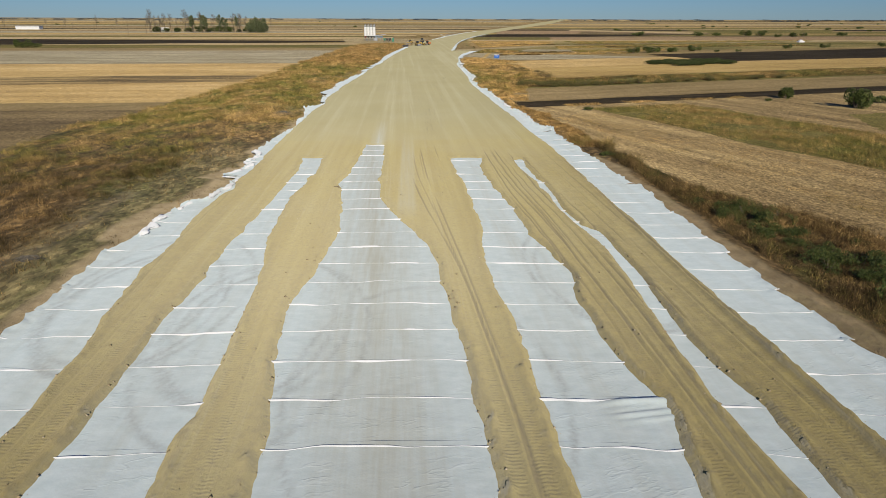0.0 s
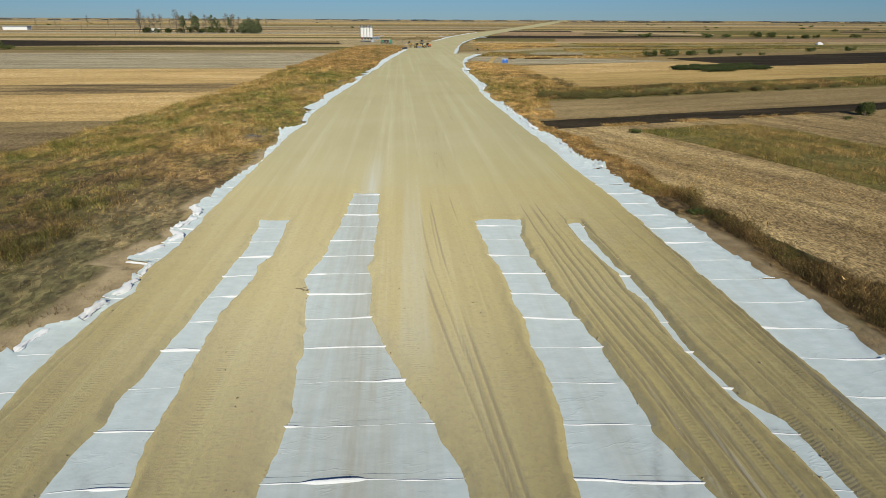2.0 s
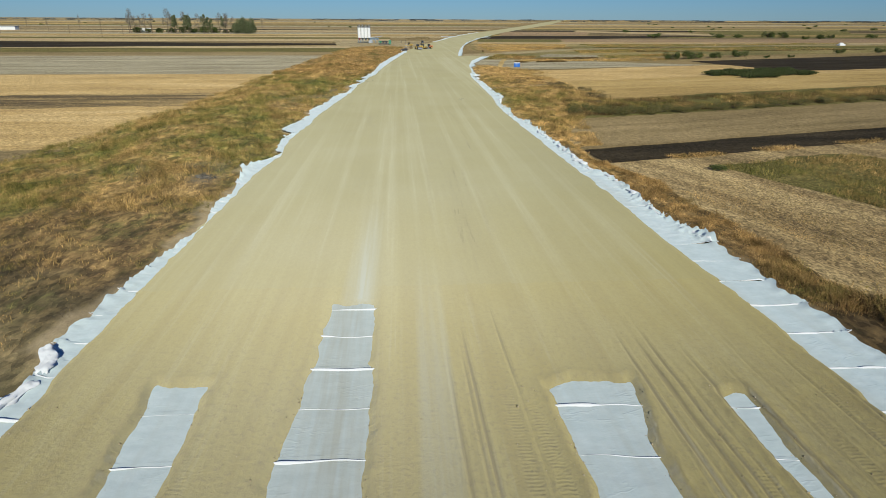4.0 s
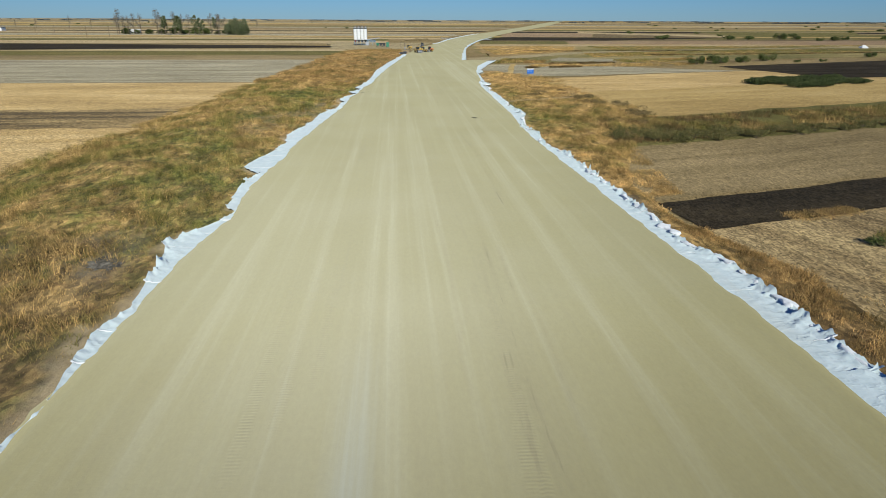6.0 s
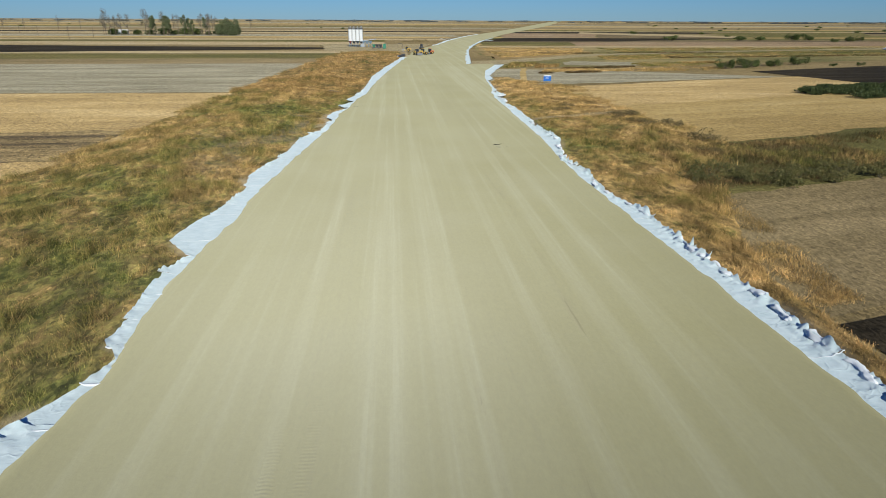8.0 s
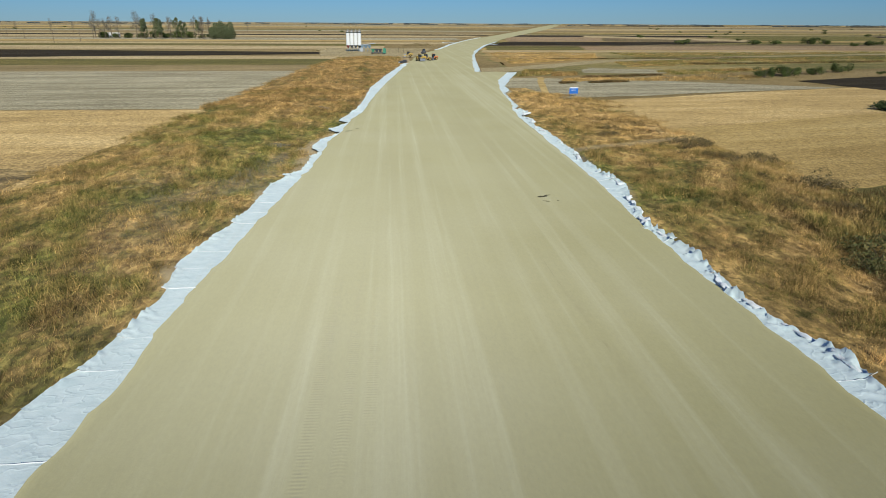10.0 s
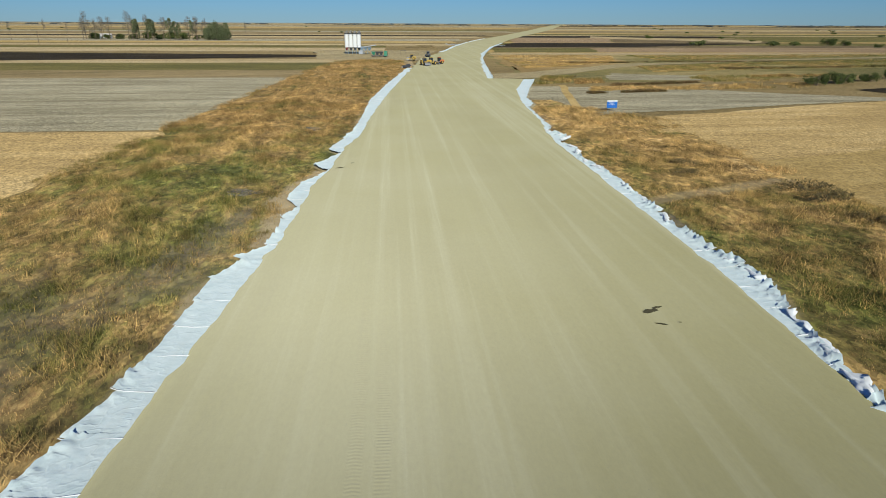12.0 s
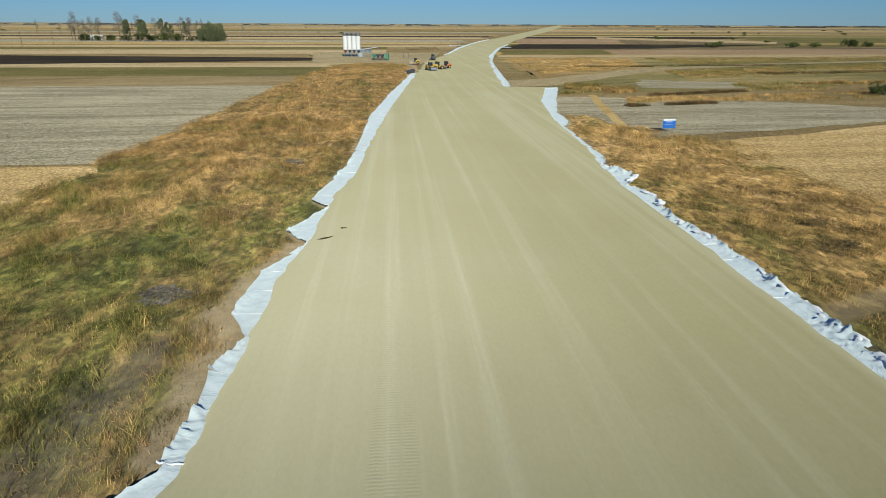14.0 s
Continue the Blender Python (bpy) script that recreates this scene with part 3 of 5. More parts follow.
field("field_dark_far", ((450, 940), (640, 960), (900, 1340), (560, 1300)), 0.09, OLIVE, "dark green-brown pasture", 30, 3)
field("field_bare", ((76, 416), (113, 414), (119, 436), (87, 448)), 0.08, GREY, "bare greyish ground", 24, 3)
field("dirt_track", ((34, 421), (53, 426), (54, 453), (38, 446)), 0.10, TRACK, "sandy dirt track leaving the road", 24, 1)
field("dirt_track", ((48, 425), (74, 450), (83, 482), (50, 451)), 0.115, TRACK, "sandy dirt track leaving the road", 24, 1.4)
field("dirt_track", ((73, 450), (119, 500), (112, 510), (82, 482)), 0.10, TRACK, "sandy dirt track across the meadow", 24, 1.2)
field("dirt_track", ((109, 510), (119, 500), (214, 544), (206, 555)), 0.11, TRACK, "sandy dirt track across the meadow", 24, 1)
field("dirt_track", ((39.9, 331), (42.0, 331), (54.6, 395), (52.2, 395)), 0.125, DRY_GRASS, "trodden straw-coloured track through the grey stubble", 24, 0.5)
field("dirt_track", ((206, 554), (212, 545), (500, 632), (500, 645)), 0.105, TRACK, "sandy dirt track across the meadow", 24, 1)
field("yard", ((-45, 560), (12, 545), (30, 680), (-60, 690)), 0.14, TRACK, "sandy yard of the mixing plant", 24, 2)


def far_fields():
    rng = random.Random(4)
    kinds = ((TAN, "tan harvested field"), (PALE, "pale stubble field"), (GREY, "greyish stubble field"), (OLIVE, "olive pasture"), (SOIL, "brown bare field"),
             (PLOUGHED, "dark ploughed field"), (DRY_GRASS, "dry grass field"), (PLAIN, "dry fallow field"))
    # paler kinds drawn more often, putting the haze of distance into the colours
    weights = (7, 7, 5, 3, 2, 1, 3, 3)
    for side in (-1, 1):
        y = 800 if side < 0 else 650
        while y < 4900:
            deep = rng.uniform(0.05, 0.13) * y
            x = 0.0
            while x < 4200:
                wide = rng.uniform(0.5, 2.2) * y
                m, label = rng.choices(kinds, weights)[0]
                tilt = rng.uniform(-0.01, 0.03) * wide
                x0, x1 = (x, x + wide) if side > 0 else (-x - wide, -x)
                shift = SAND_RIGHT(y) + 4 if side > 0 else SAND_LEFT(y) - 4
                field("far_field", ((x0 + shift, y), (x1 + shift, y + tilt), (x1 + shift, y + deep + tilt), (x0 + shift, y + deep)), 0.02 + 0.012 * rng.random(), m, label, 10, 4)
                x += wide
            y += deep


far_fields()


def verge_height(x, y):
    """Uneven ground beside the road: a low bank on one side, a ditch and mounds on the other."""
    h = (fbm(x * 0.25, y * 0.25, 21, 4) - 0.5) * 0.55 + (fbm(x * 0.06, y * 0.05, 22, 2) - 0.5) * 0.7
    left = x < 0
    crest = CLOTH_LEFT(y) - 17
    bank = np.exp(-((x - crest) / 6.5) ** 2) * np.clip((560 - y) / 60, 0, 1) * np.clip((y - 90) / 60, 0.25, 1) * 0.9
    ditch = np.exp(-((x - 33.5) / 2.2) ** 2) * np.clip((90 - y) / 20, 0, 1) * -0.7
    lump = np.exp(-((x - 29.6) / 0.9) ** 2) * np.clip((100 - y) / 20, 0, 1) * 0.45 * fbm(x * 0.8, y * 0.5, 23)
    mound = np.exp(-(((x - 43) / 6) ** 2 + ((y - 232) / 12) ** 2)) * 1.3 + np.exp(-(((x - 46) / 5) ** 2 + ((y - 245) / 7) ** 2)) * 0.9
    return np.where(left, h + bank, h * 0.8 + ditch + lump + mound)


def verge_z(x, y, inner, outer, y1):
    """The verge's surface; it lies lowest under the cloth's rim."""
    away = np.abs(x - inner) - 4
    edge = np.clip(np.minimum((away - 0.9) / 3.0, np.abs(x - outer) / 4.0), 0, 1) * np.clip((y1 - y) / 15, 0, 1)
    return np.maximum(-0.16 - 0.10 * np.clip(1 - away / 0.9, 0, 1) + (verge_height(x, y) + 0.12) * edge, -0.268 + 0.03 * fbm(x * 0.5, y * 0.5, 24))


def worn(x, y, away):
    """Worn soil patches on the verge, most of them near the road."""
    reach = np.where(x < 0, np.where(y < 115, 5.0, 2.6), 1.3)
    near = np.where((x < 0) & (y > 115), np.exp(-((away - 6.0) / 3.2) ** 2) * 0.62, np.clip(1.0 - away / reach, 0, 1))
    spot = np.clip((fbm(x * 0.16, y * 0.07, 91) - 0.69 + 0.26 * near) * 6, 0, 1)
    along = np.exp(-((y - 244) / 36) ** 2) + np.exp(-((y - 141) / 8) ** 2) + np.exp(-((y - 305) / 12) ** 2)
    spot = np.where((x < 0) & (y > 115), spot * np.clip(along * 0.8, 0, 0.75), spot)
    return spot * np.where(x < 0, np.clip((19 - away) / 5, 0, 1), np.clip((2.5 - away) / 1.5, 0, 1))


def field_lane(x, y):
    """How far a place lies from the middle of the trodden lane that leaves the road."""
    return np.where(x > 20, y - 249 - (x - 25.6) * 0.39, 99)


VERGE_LEFT_EDGE = line(-60, -58, 96, -60, 124, -63, 138, -58, 166, -54, 211, -50, 318, -46, 420, -42, 537, -33, 560, -14)
VERGE_RIGHT_EDGE = line(-60, 47, 52, 44, 63, 39, 75, 35.5, 91, 33, 109, 31.8, 125, 31.3, 137, 30.5, 150, 26.8, 165, 27.2, 178, 31, 200, 39, 225, 53, 260, 49, 279, 52, 314, 54, 328, 46, 340, 41, 356, 40)


def verge(name, inner, outer, y0, y1, cols, rows, material, label):
    ys = np.linspace(y0, y1, rows)
    u, y = np.meshgrid(np.linspace(0, 1, cols), ys)
    x = inner(y) * (1 - u) + outer(y) * u + (fbm(y * 0.15, u * 3, 25) - 0.5) * 3 * u
    z = verge_z(x, y, inner(y), outer(y), y1) - 0.14 * np.clip((u - 0.93) / 0.07, 0, 1)
    away = np.abs(x - inner(y)) - 4
    strip = np.where(x < 0, np.where((y > 56) & (y < 86), 3.6, np.where(y < 115, 1.5, np.where((y > 236) & (y < 268), 2.4, np.where(y < 130, 2.6, 0.5)))), np.where(y < 92, 2.4, 0.1))
    bare = np.clip((strip - away + (fbm(x * 0.35, y * 0.12, 27) - 0.5) * np.where(y < 90, 2.4, 4.5)) * 1.4, 0, 1)
    bare = bare * np.where(x > 0, 0.6, 0.9)
    bare = np.maximum(bare, np.clip(1.9 - np.abs(field_lane(x, y)), 0, 1) * 0.42)
    v = np.stack([x, y, z], -1).reshape(-1, 3)
    return tagged(new(name, mesh_from(name, v, grid_faces(rows, cols), material, True, {"bare": bare.ravel(), "soil": worn(x, y, away).ravel() * 0.9})), label, "verge", kind="structure")


verge("verge_left", lambda y: CLOTH_LEFT(y) + 4, VERGE_LEFT_EDGE, -60, 555, 72, 760, VERGE, "overgrown low bank of dry weeds and bare soil")
verge("verge_right", lambda y: CLOTH_RIGHT(y) - 4, VERGE_RIGHT_EDGE, -60, 352, 80, 640, VERGE, "weedy verge with a shallow ditch and mounds")


# ---- the sand road ----
WHEEL_TRACKS = (  # tongue, place across it, from, to, slant of the lugs
    (0, 0.30, 18, 86, 0), (0, 0.62, 18, 80, 4), (1, 0.33, 18, 88, 0), (1, 0.66, 18, 84, 0),
    (2, 0.26, 18, 48, 0), (2, 0.74, 18, 52, 4), (2, 0.70, 56, 94, 0), (2, 0.85, 60, 92, 4), (2, 0.12, 58, 88, 0),
    (3, 0.36, 18, 62, 4), (3, 0.68, 30, 90, 0), (4, 0.20, 18, 70, 0), (4, 0.40, 18, 90, 4), (4, 0.60, 18, 84, 0), (4, 0.78, 40, 96, 0))
RUTS = (  # tongue, place across it, from, to, depth
    (0, 0.15, 40, 82, 0.5), (0, 0.46, 18, 70, 0.4), (1, 0.50, 18, 60, 0.4), (2, 0.40, 18, 80, 1.0), (2, 0.52, 18, 98, 0.8), (2, 0.60, 30, 102, 0.9), (2, 0.46, 60, 104, 0.7), (2, 0.78, 66, 103, 0.7),
    (3, 0.12, 40, 96, 1.0), (3, 0.24, 30, 98, 1.0), (3, 0.34, 50, 99, 0.9), (3, 0.46, 18, 98, 1.2), (3, 0.52, 18, 97, 1.2), (3, 0.60, 44, 100, 0.9), (3, 0.74, 18, 95, 0.8), (3, 0.86, 18, 96, 1.0),
    (4, 0.10, 34, 94, 1.0), (4, 0.30, 50, 98, 0.7), (4, 0.50, 24, 97, 0.6), (4, 0.70, 56, 98, 0.7), (4, 0.90, 22, 92, 1.0))


def tracks(x, y):
    """Ruts, wheel-lug prints and darker brown lines over the spread sand."""
    rut, lug, lugx, darken, groove = (np.zeros_like(x) for _ in range(5))

    def press(d, fade, slant):
        on = np.clip((0.38 - np.abs(d)) / 0.07, 0, 1) * fade
        lugx[:] = np.where(on > lug, (np.abs(d) if slant else d * 0.3) * (6 if slant else 1), lugx)
        lug[:] = np.maximum(lug, on)
        rut[:] += np.clip((0.38 - np.abs(d)) / 0.10, 0, 1) * -0.03 * fade

    def centre(k, f, ph):
        a, b = (sum(edge(y + o) for o in (-14, -7, 0, 7, 14)) / 5 for edge in TONGUES[k])
        return a + (b - a) * f + (fbm(y * 0.022 + ph, y * 0, int(ph), 2) - 0.5) * 1.3

    span = lambda y0, y1: np.clip((y - y0) / 4, 0, 1) * np.clip((y1 - y) / 7, 0, 1)
    for i, (k, f, y0, y1, slant) in enumerate(WHEEL_TRACKS):
        fade = span(y0, y1) * np.clip(0.35 + 1.1 * noise2(y * 0.08 + i * 7.0, y * 0, 3), 0, 1)
        press(x - centre(k, f, 3.0 + 2 * i), fade, slant)
    for i, (k, f, y0, y1, deep) in enumerate(RUTS):
        d = np.abs(x - centre(k, f, 41.0 + 3 * i))
        fade = span(y0, y1) * np.clip(0.2 + 1.4 * noise2(y * 0.07 + i * 5.0, y * 0, 4), 0, 1) * deep
        rut += (np.exp(-(d / 0.085) ** 2) * -0.085 + np.exp(-((d - 0.20) / 0.09) ** 2) * 0.045) * fade
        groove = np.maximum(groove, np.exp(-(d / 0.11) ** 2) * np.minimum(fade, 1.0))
    # wheel prints of the loaders farther on
    for x0, x1, y0, y1, slant in ((-8.9, -9.1, 112, 141, 0), (-7.5, -7.6, 116, 150, 4), (-6.1, -6.0, 120, 152, 0), (-6.8, -6.9, 168, 202, 0), (-5.2, -5.1, 172, 228, 4), (-4.0, -3.8, 176, 224, 0),
                                  (4.0, 4.5, 110, 122, 0), (4.5, 5.1, 108, 136, 4), (-5.1, -4.4, 230, 262, 4), (-4.4, -4.0, 228, 254, 0), (-3.3, -3.5, 226, 244, 0)):
        press(x - x0 - (x1 - x0) * (y - y0) / (y1 - y0) - (noise2(y * 0.06, y * 0, 6) - 0.5) * 0.3, span(y0, y1) * (0.55 + 0.45 * noise2(y * 0.15, y * 0, int(x0 * 10))), slant)
    # a few dark, soft ruts where the strips end
    for x0, slope, y0, y1 in ((4.6, 0.03, 106, 142), (5.5, 0.02, 108, 150), (7.2, 0.05, 112, 138), (2.4, -0.02, 118, 160), (9.5, 0.01, 150, 205), (6.4, 0.04, 122, 146), (0.6, 0.31, 122, 138), (4.6, 0.05, 106, 136), (4.0, 0.06, 108, 130), (5.3, 0.02, 104, 128)):
        d = np.abs(x - x0 - slope * (y - y0) - (noise2(y * 0.05, y * 0, int(x0 * 10)) - 0.5) * 1.2)
        there = np.clip((y - y0) / 5, 0, 1) * np.clip((y1 - y) / 8, 0, 1)
        darken = np.maximum(darken, np.exp(-(d / 0.2) ** 2) * there * noise2(y * 0.2, y * 0, 8) * 0.4)
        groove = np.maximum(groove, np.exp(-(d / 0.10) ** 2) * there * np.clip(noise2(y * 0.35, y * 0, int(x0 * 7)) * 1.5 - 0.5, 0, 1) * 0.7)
    return rut, lug, lugx, darken, groove


def veil(x, y):
    """Where cloth still shows through a thin veil of sand, past the end of the middle strip."""
    past = np.clip(1 - np.abs(x + 4.0 - (y - 100) * 0.02) / 1.5, 0, 1) * np.clip((128 - y) / 26, 0, 1) * np.clip((y - 99) / 3, 0, 1)
    swept = np.clip((1.1 - np.abs(x - 0.4 - (y - 70) * 0.015)) / 0.35, 0, 1) * np.clip((y - 60) / 6, 0, 1) * np.clip((128 - y) / 30, 0, 1)
    return np.maximum(past, swept * 0.36 * np.clip((112 - y) / 20, 0, 1))


def sand_road():
    xs, ys = np.arange(-22.6, 25.6, 0.095), np.arange(-8, 104.3, 0.3)
    x, y = np.meshgrid(xs, ys)
    d = inside(x, y)
    rut, lug, lugx, darken, groove = tracks(x, y)
    crumbs = (fbm(x * 3.0, y * 2.4, 41, 3) - 0.5)
    rim = np.exp(-((d - 0.55) / 0.3) ** 2) * np.clip((100 - y) / 10, 0, 1)
    # thrown-up ridges: along the outer edge, and rough rims at the start
    ridge = np.exp(-((SAND_RIGHT(y) - x - 0.75) / 0.32) ** 2) * np.clip((84 - y) / 14, 0, 1) * (0.35 + 0.9 * noise2(y * 0.25, y * 0, 47))
    heap = rim * np.clip((50 - y) / 22, 0, 1) * np.clip((fbm(x * 1.1, y * 0.8, 48) - 0.45) * 4, 0, 1)
    body = np.clip((d + crumbs * 0.11) / 0.45, -0.7, 1)
    settled = np.clip((y - 84) / 20, 0, 1)
    z = body * TOP + (rim * (0.04 + 0.14 * np.clip(crumbs, 0, 1)) + ridge * 0.22 + heap * (0.10 + 0.5 * np.clip(crumbs, 0, 1)) + rut + crumbs * 0.035) * np.clip(body, 0, 1) * (1 - 0.8 * settled)
    z += (fbm(x * 0.35, y * 0.10, 43) - 0.5) * 0.09 * np.clip(body, 0, 1) * (1 - settled)
    # darker brown on the rims, at the near end and towards both sides
    darken = np.clip(rim * 0.3 + 0.30 * np.clip((75 - y) / 45, 0, 1) + np.clip((x - 7) / 12, 0, 1) * 0.62 * (1 - settled) + np.clip((-x - 8) / 12, 0, 1) * 0.40 * (1 - settled) + darken, 0, 1)
    near = np.stack([x, y, z], -1).reshape(-1, 3)
    f = grid_faces(len(ys), len(xs))
    f = f[(d.ravel()[f] > -0.45).any(1)]
    gravel_near = np.clip((y - 88) / 30, 0, 1) * 0.5
    # farther on, columns follow the road's two edges
    ys2 = np.concatenate([np.arange(104, 420, 0.8), np.arange(420, 700, 3), np.geomspace(700, 6000, 60)])
    u = np.concatenate([(0, 0.004, 0.010, 0.018), np.linspace(0.026, 0.22, 20), np.linspace(0.223, 0.46, 96), np.linspace(0.464, 0.70, 84), np.linspace(0.715, 0.974, 24), (0.982, 0.990, 0.996, 1)])
    u2, y2 = np.meshgrid(u, ys2)
    soft = np.where(y2 < 440, 1.0, 4.0)
    left = SAND_LEFT(y2) - 0.3 + ragged(u2, y2, 3, 0.35) * soft
    right = SAND_RIGHT(y2) + 0.3 + ragged(u2, y2, 5, 0.35) * soft
    x2 = left * (1 - u2) + right * u2
    d2 = np.minimum(x2 - left, right - x2)
    z2 = np.clip(d2 / 0.6 - 0.25, -0.5, 1) * TOP + (fbm(x2 * 0.12, y2 * 0.03, 45) - 0.5) * 0.10 * np.clip(d2, 0, 1) * np.clip((y2 - 104) / 30, 0, 1)
    z2 = np.where(y2 > 440, np.maximum(z2, 0.05) - 0.02, z2) + rise(y2)
    rut2, lug2, lugx2, darken2, groove2 = tracks(x2, y2)
    far = np.stack([x2, y2, z2], -1).reshape(-1, 3)
    f2 = grid_faces(len(ys2), len(u), len(near))
    gravel_far = np.clip(0.5 + (y2 - 104) / 60, 0, 1)
    attrs = {"tread": np.concatenate([lug.ravel(), lug2.ravel()]), "lugx": np.concatenate([lugx.ravel(), lugx2.ravel()]), "groove": np.concatenate([groove.ravel(), groove2.ravel()]), "darken": np.concatenate([darken.ravel(), darken2.ravel()]),
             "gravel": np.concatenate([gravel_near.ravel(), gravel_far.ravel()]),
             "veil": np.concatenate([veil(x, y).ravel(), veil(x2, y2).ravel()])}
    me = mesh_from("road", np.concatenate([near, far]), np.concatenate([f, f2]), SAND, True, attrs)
    tagged(new("road", me), "unfinished road of compacted yellow sand with wheel tracks", "road", kind="structure")


sand_road()


# ---- geotextile panels ----
def bunched(parent, edge, y0, y1, inset, seed):
    """Cloth gathered into a rumpled roll along the outer rim."""
    k, n = 15, int((y1 - y0) / 0.09) + 2
    a, y = np.meshgrid(np.linspace(0, 2 * math.pi, k), np.linspace(y0, y1, n))
    taper = np.clip(np.minimum(y - y0, y1 - y) / 0.5, 0.12, 1)
    size = (0.06 + 0.42 * fbm(y * 0.6, y * 0 + seed, 64, 2)) * taper
    rumple = 0.5 + 1.1 * np.abs(fbm(np.cos(a) * 2.2 + y * 0.55, np.sin(a) * 2.2 + y * 0.4 + seed, 60, 3) - 0.5) * 2.8
    x = edge(y) - inset + (noise2(y * 0.7, y * 0 + seed, 59) - 0.5) * 0.5 + np.cos(a) * size * rumple * 1.25
    yy = y + (noise2(a * 2, y * 2, seed) - 0.5) * 0.25
    z = np.maximum(0.03 + size * 0.45 + np.sin(a) * size * rumple * 0.65, -0.12)
    hem = new("rumpled_hem", mesh_from("rumpled_hem", np.stack([x, yy, z], -1).reshape(-1, 3), grid_faces(n, k), TEXTILE_CLEAN, True))
    hem.parent = parent


def panel(y0, y1, xa, xb, seed, crumple_a, crumple_b, fold=True):
    """One strip of cloth across the road, with a turned-up overlap at its near edge and loose, crumpled ends."""
    rng = random.Random(seed)
    wide = abs(xb(y0) - xa(y0))
    fine = 0.2 if fold else (0.11 if y0 < 345 else 0.3)
    n = int(max(10, min(170, wide / fine)))
    m = (44 if y0 < 28 < y1 else 16) if fold else (27 if y0 < 345 else 10)
    u, w = np.meshgrid(np.linspace(0, 1, n), np.linspace(0, 1, m))
    yy = y0 + (y1 + 0.25 - y0) * w
    if not fold and crumple_b > 0 and 112 < y0 < 296:
        full = xb
        xb = lambda q: xa(q) + 1.0 + (full(q) - xa(q) - 1.0) * np.minimum(np.interp(q, (112, 132, 148, 205, 225), (1.0, 0.7, 0.2, 0.2, 0.6)) + 0.95 * fbm(np.asarray(q) * 0.11, np.asarray(q) * 0, 77, 2), 1.1)
    free = 1.0 if fold else 0.35
    ja, jb = rng.uniform(-0.2, 0.15) * free, rng.uniform(-0.2, 0.3) * free
    a = xa(yy) + ja * (crumple_a > 0) + (noise2(yy * 0.9, yy * 0 + seed, 61) - 0.5) * 0.6 * free * (crumple_a > 0)
    b = xb(yy) + jb * (crumple_b > 0) + (noise2(yy * 0.9, yy * 0 + seed, 62) - 0.5) * 0.6 * free * (crumple_b > 0)
    if not fold:
        a = a + w * rng.uniform(0, 0.3) * (crumple_a > 0)
        b = b - w * rng.uniform(0, 0.6) * (crumple_b > 0)
    x = a * (1 - u) + b * u
    y = yy + np.interp(x, (-26, -2, 4, 13, 24, 29), (0.3, 0.25, -0.05, -0.9, -2.9, -3.2)) * np.clip((114 - y0) / 40, 0, 1) * fold + (noise2(x * 0.5, x * 0 + seed, 63) - 0.5) * 0.25 * (1 - w)
    da, db = x - a, b - x
    reach = 1.0 if fold else 0.75
    loose = crumple_a * np.exp(-da / reach) + crumple_b * np.exp(-db / reach)
    folds = 1 - np.abs(fbm(x * 0.7 + seed, y * 0.9 + x * 0.5, 65, 3) - 0.5) * 5
    folds = np.clip(folds, 0, 1) ** 1.3 * (0.2 + 1.5 * noise2(x * 0.5, y * 0.5 + seed, 69))
    z = 0.015 + 0.012 * w + 0.05 * (fbm(x * 0.7, y * 0.9 + seed, 66, 3) - 0.35) + loose * ((0.42 if fold else 0.6) * folds + 0.03)
    if not fold:
        crease = 1 - np.abs(fbm(x * 1.3 + y * 0.6, y * 1.1 - x * 0.4 + seed, 70, 2) - 0.5) * 6
        z += np.clip(loose, 0, 0.8) * 0.6 * np.clip(crease, 0, 1) * noise2(x * 0.7, y * 0.7, seed + 5)
    z += 0.07 * np.clip(0.22 - np.minimum(da, db), 0, 1) / 0.22 * (loose > 0.05)
    if fold and y0 < 28 < y1:
        across = np.clip((x - 10.0) / 1.2, 0, 1) * np.clip((13.9 - x) / 0.4, 0, 1)
        z += across * (0.19 * np.exp(-((y - 27.9) / 0.28) ** 2) + 0.10 * np.abs(np.sin((y - x * 0.12) * 5.5)) * np.clip((28.0 - y) / 1.2, 0, 1) * np.clip((y - 25.9) / 0.8, 0, 1))
    dust = np.clip(1 - np.abs(x - np.interp(y, (20, 100), (-1.0, -5.0))) / 5.0, 0, 1) * 0.75 + 0.25 * np.clip(1 - np.abs(x - 10) / 3.2, 0, 1)
    scuff = np.zeros_like(x)
    for cx, cy, r in ((-19, 43, 5.2), (-18.4, 42, 5.4), (-18.2, 44, 6.6), (-9.8, 38, 5.0), (-9.6, 39, 5.9), (-9.2, 37, 6.8), (16, 46, 5.4), (16.2, 47, 6.3), (1, 30, 7.5)):
        ring = np.abs(np.hypot((x - cx), (y - cy) * 0.55) - r)
        scuff = np.maximum(scuff, np.clip(1.6 - ring / 0.14, 0, 1) * np.clip((60 - y) / 6, 0, 1) * (0.05 + 0.55 * noise2(x * 0.4, y * 0.4, int(r * 10))))
    v = np.stack([x, y, z], -1).reshape(-1, 3)
    me = mesh_from("geotextile_sheet", v, grid_faces(m, n), TEXTILE if fold else TEXTILE_EDGE, True, {"dust": dust.ravel(), "scuff": scuff.ravel()})
    ob = tagged(new("geotextile_sheet", me), "white geotextile sheet, creased and dusted with sand" if fold else "crumpled white geotextile edge beside the sand",
                "geotextile", "geotextile sheets")
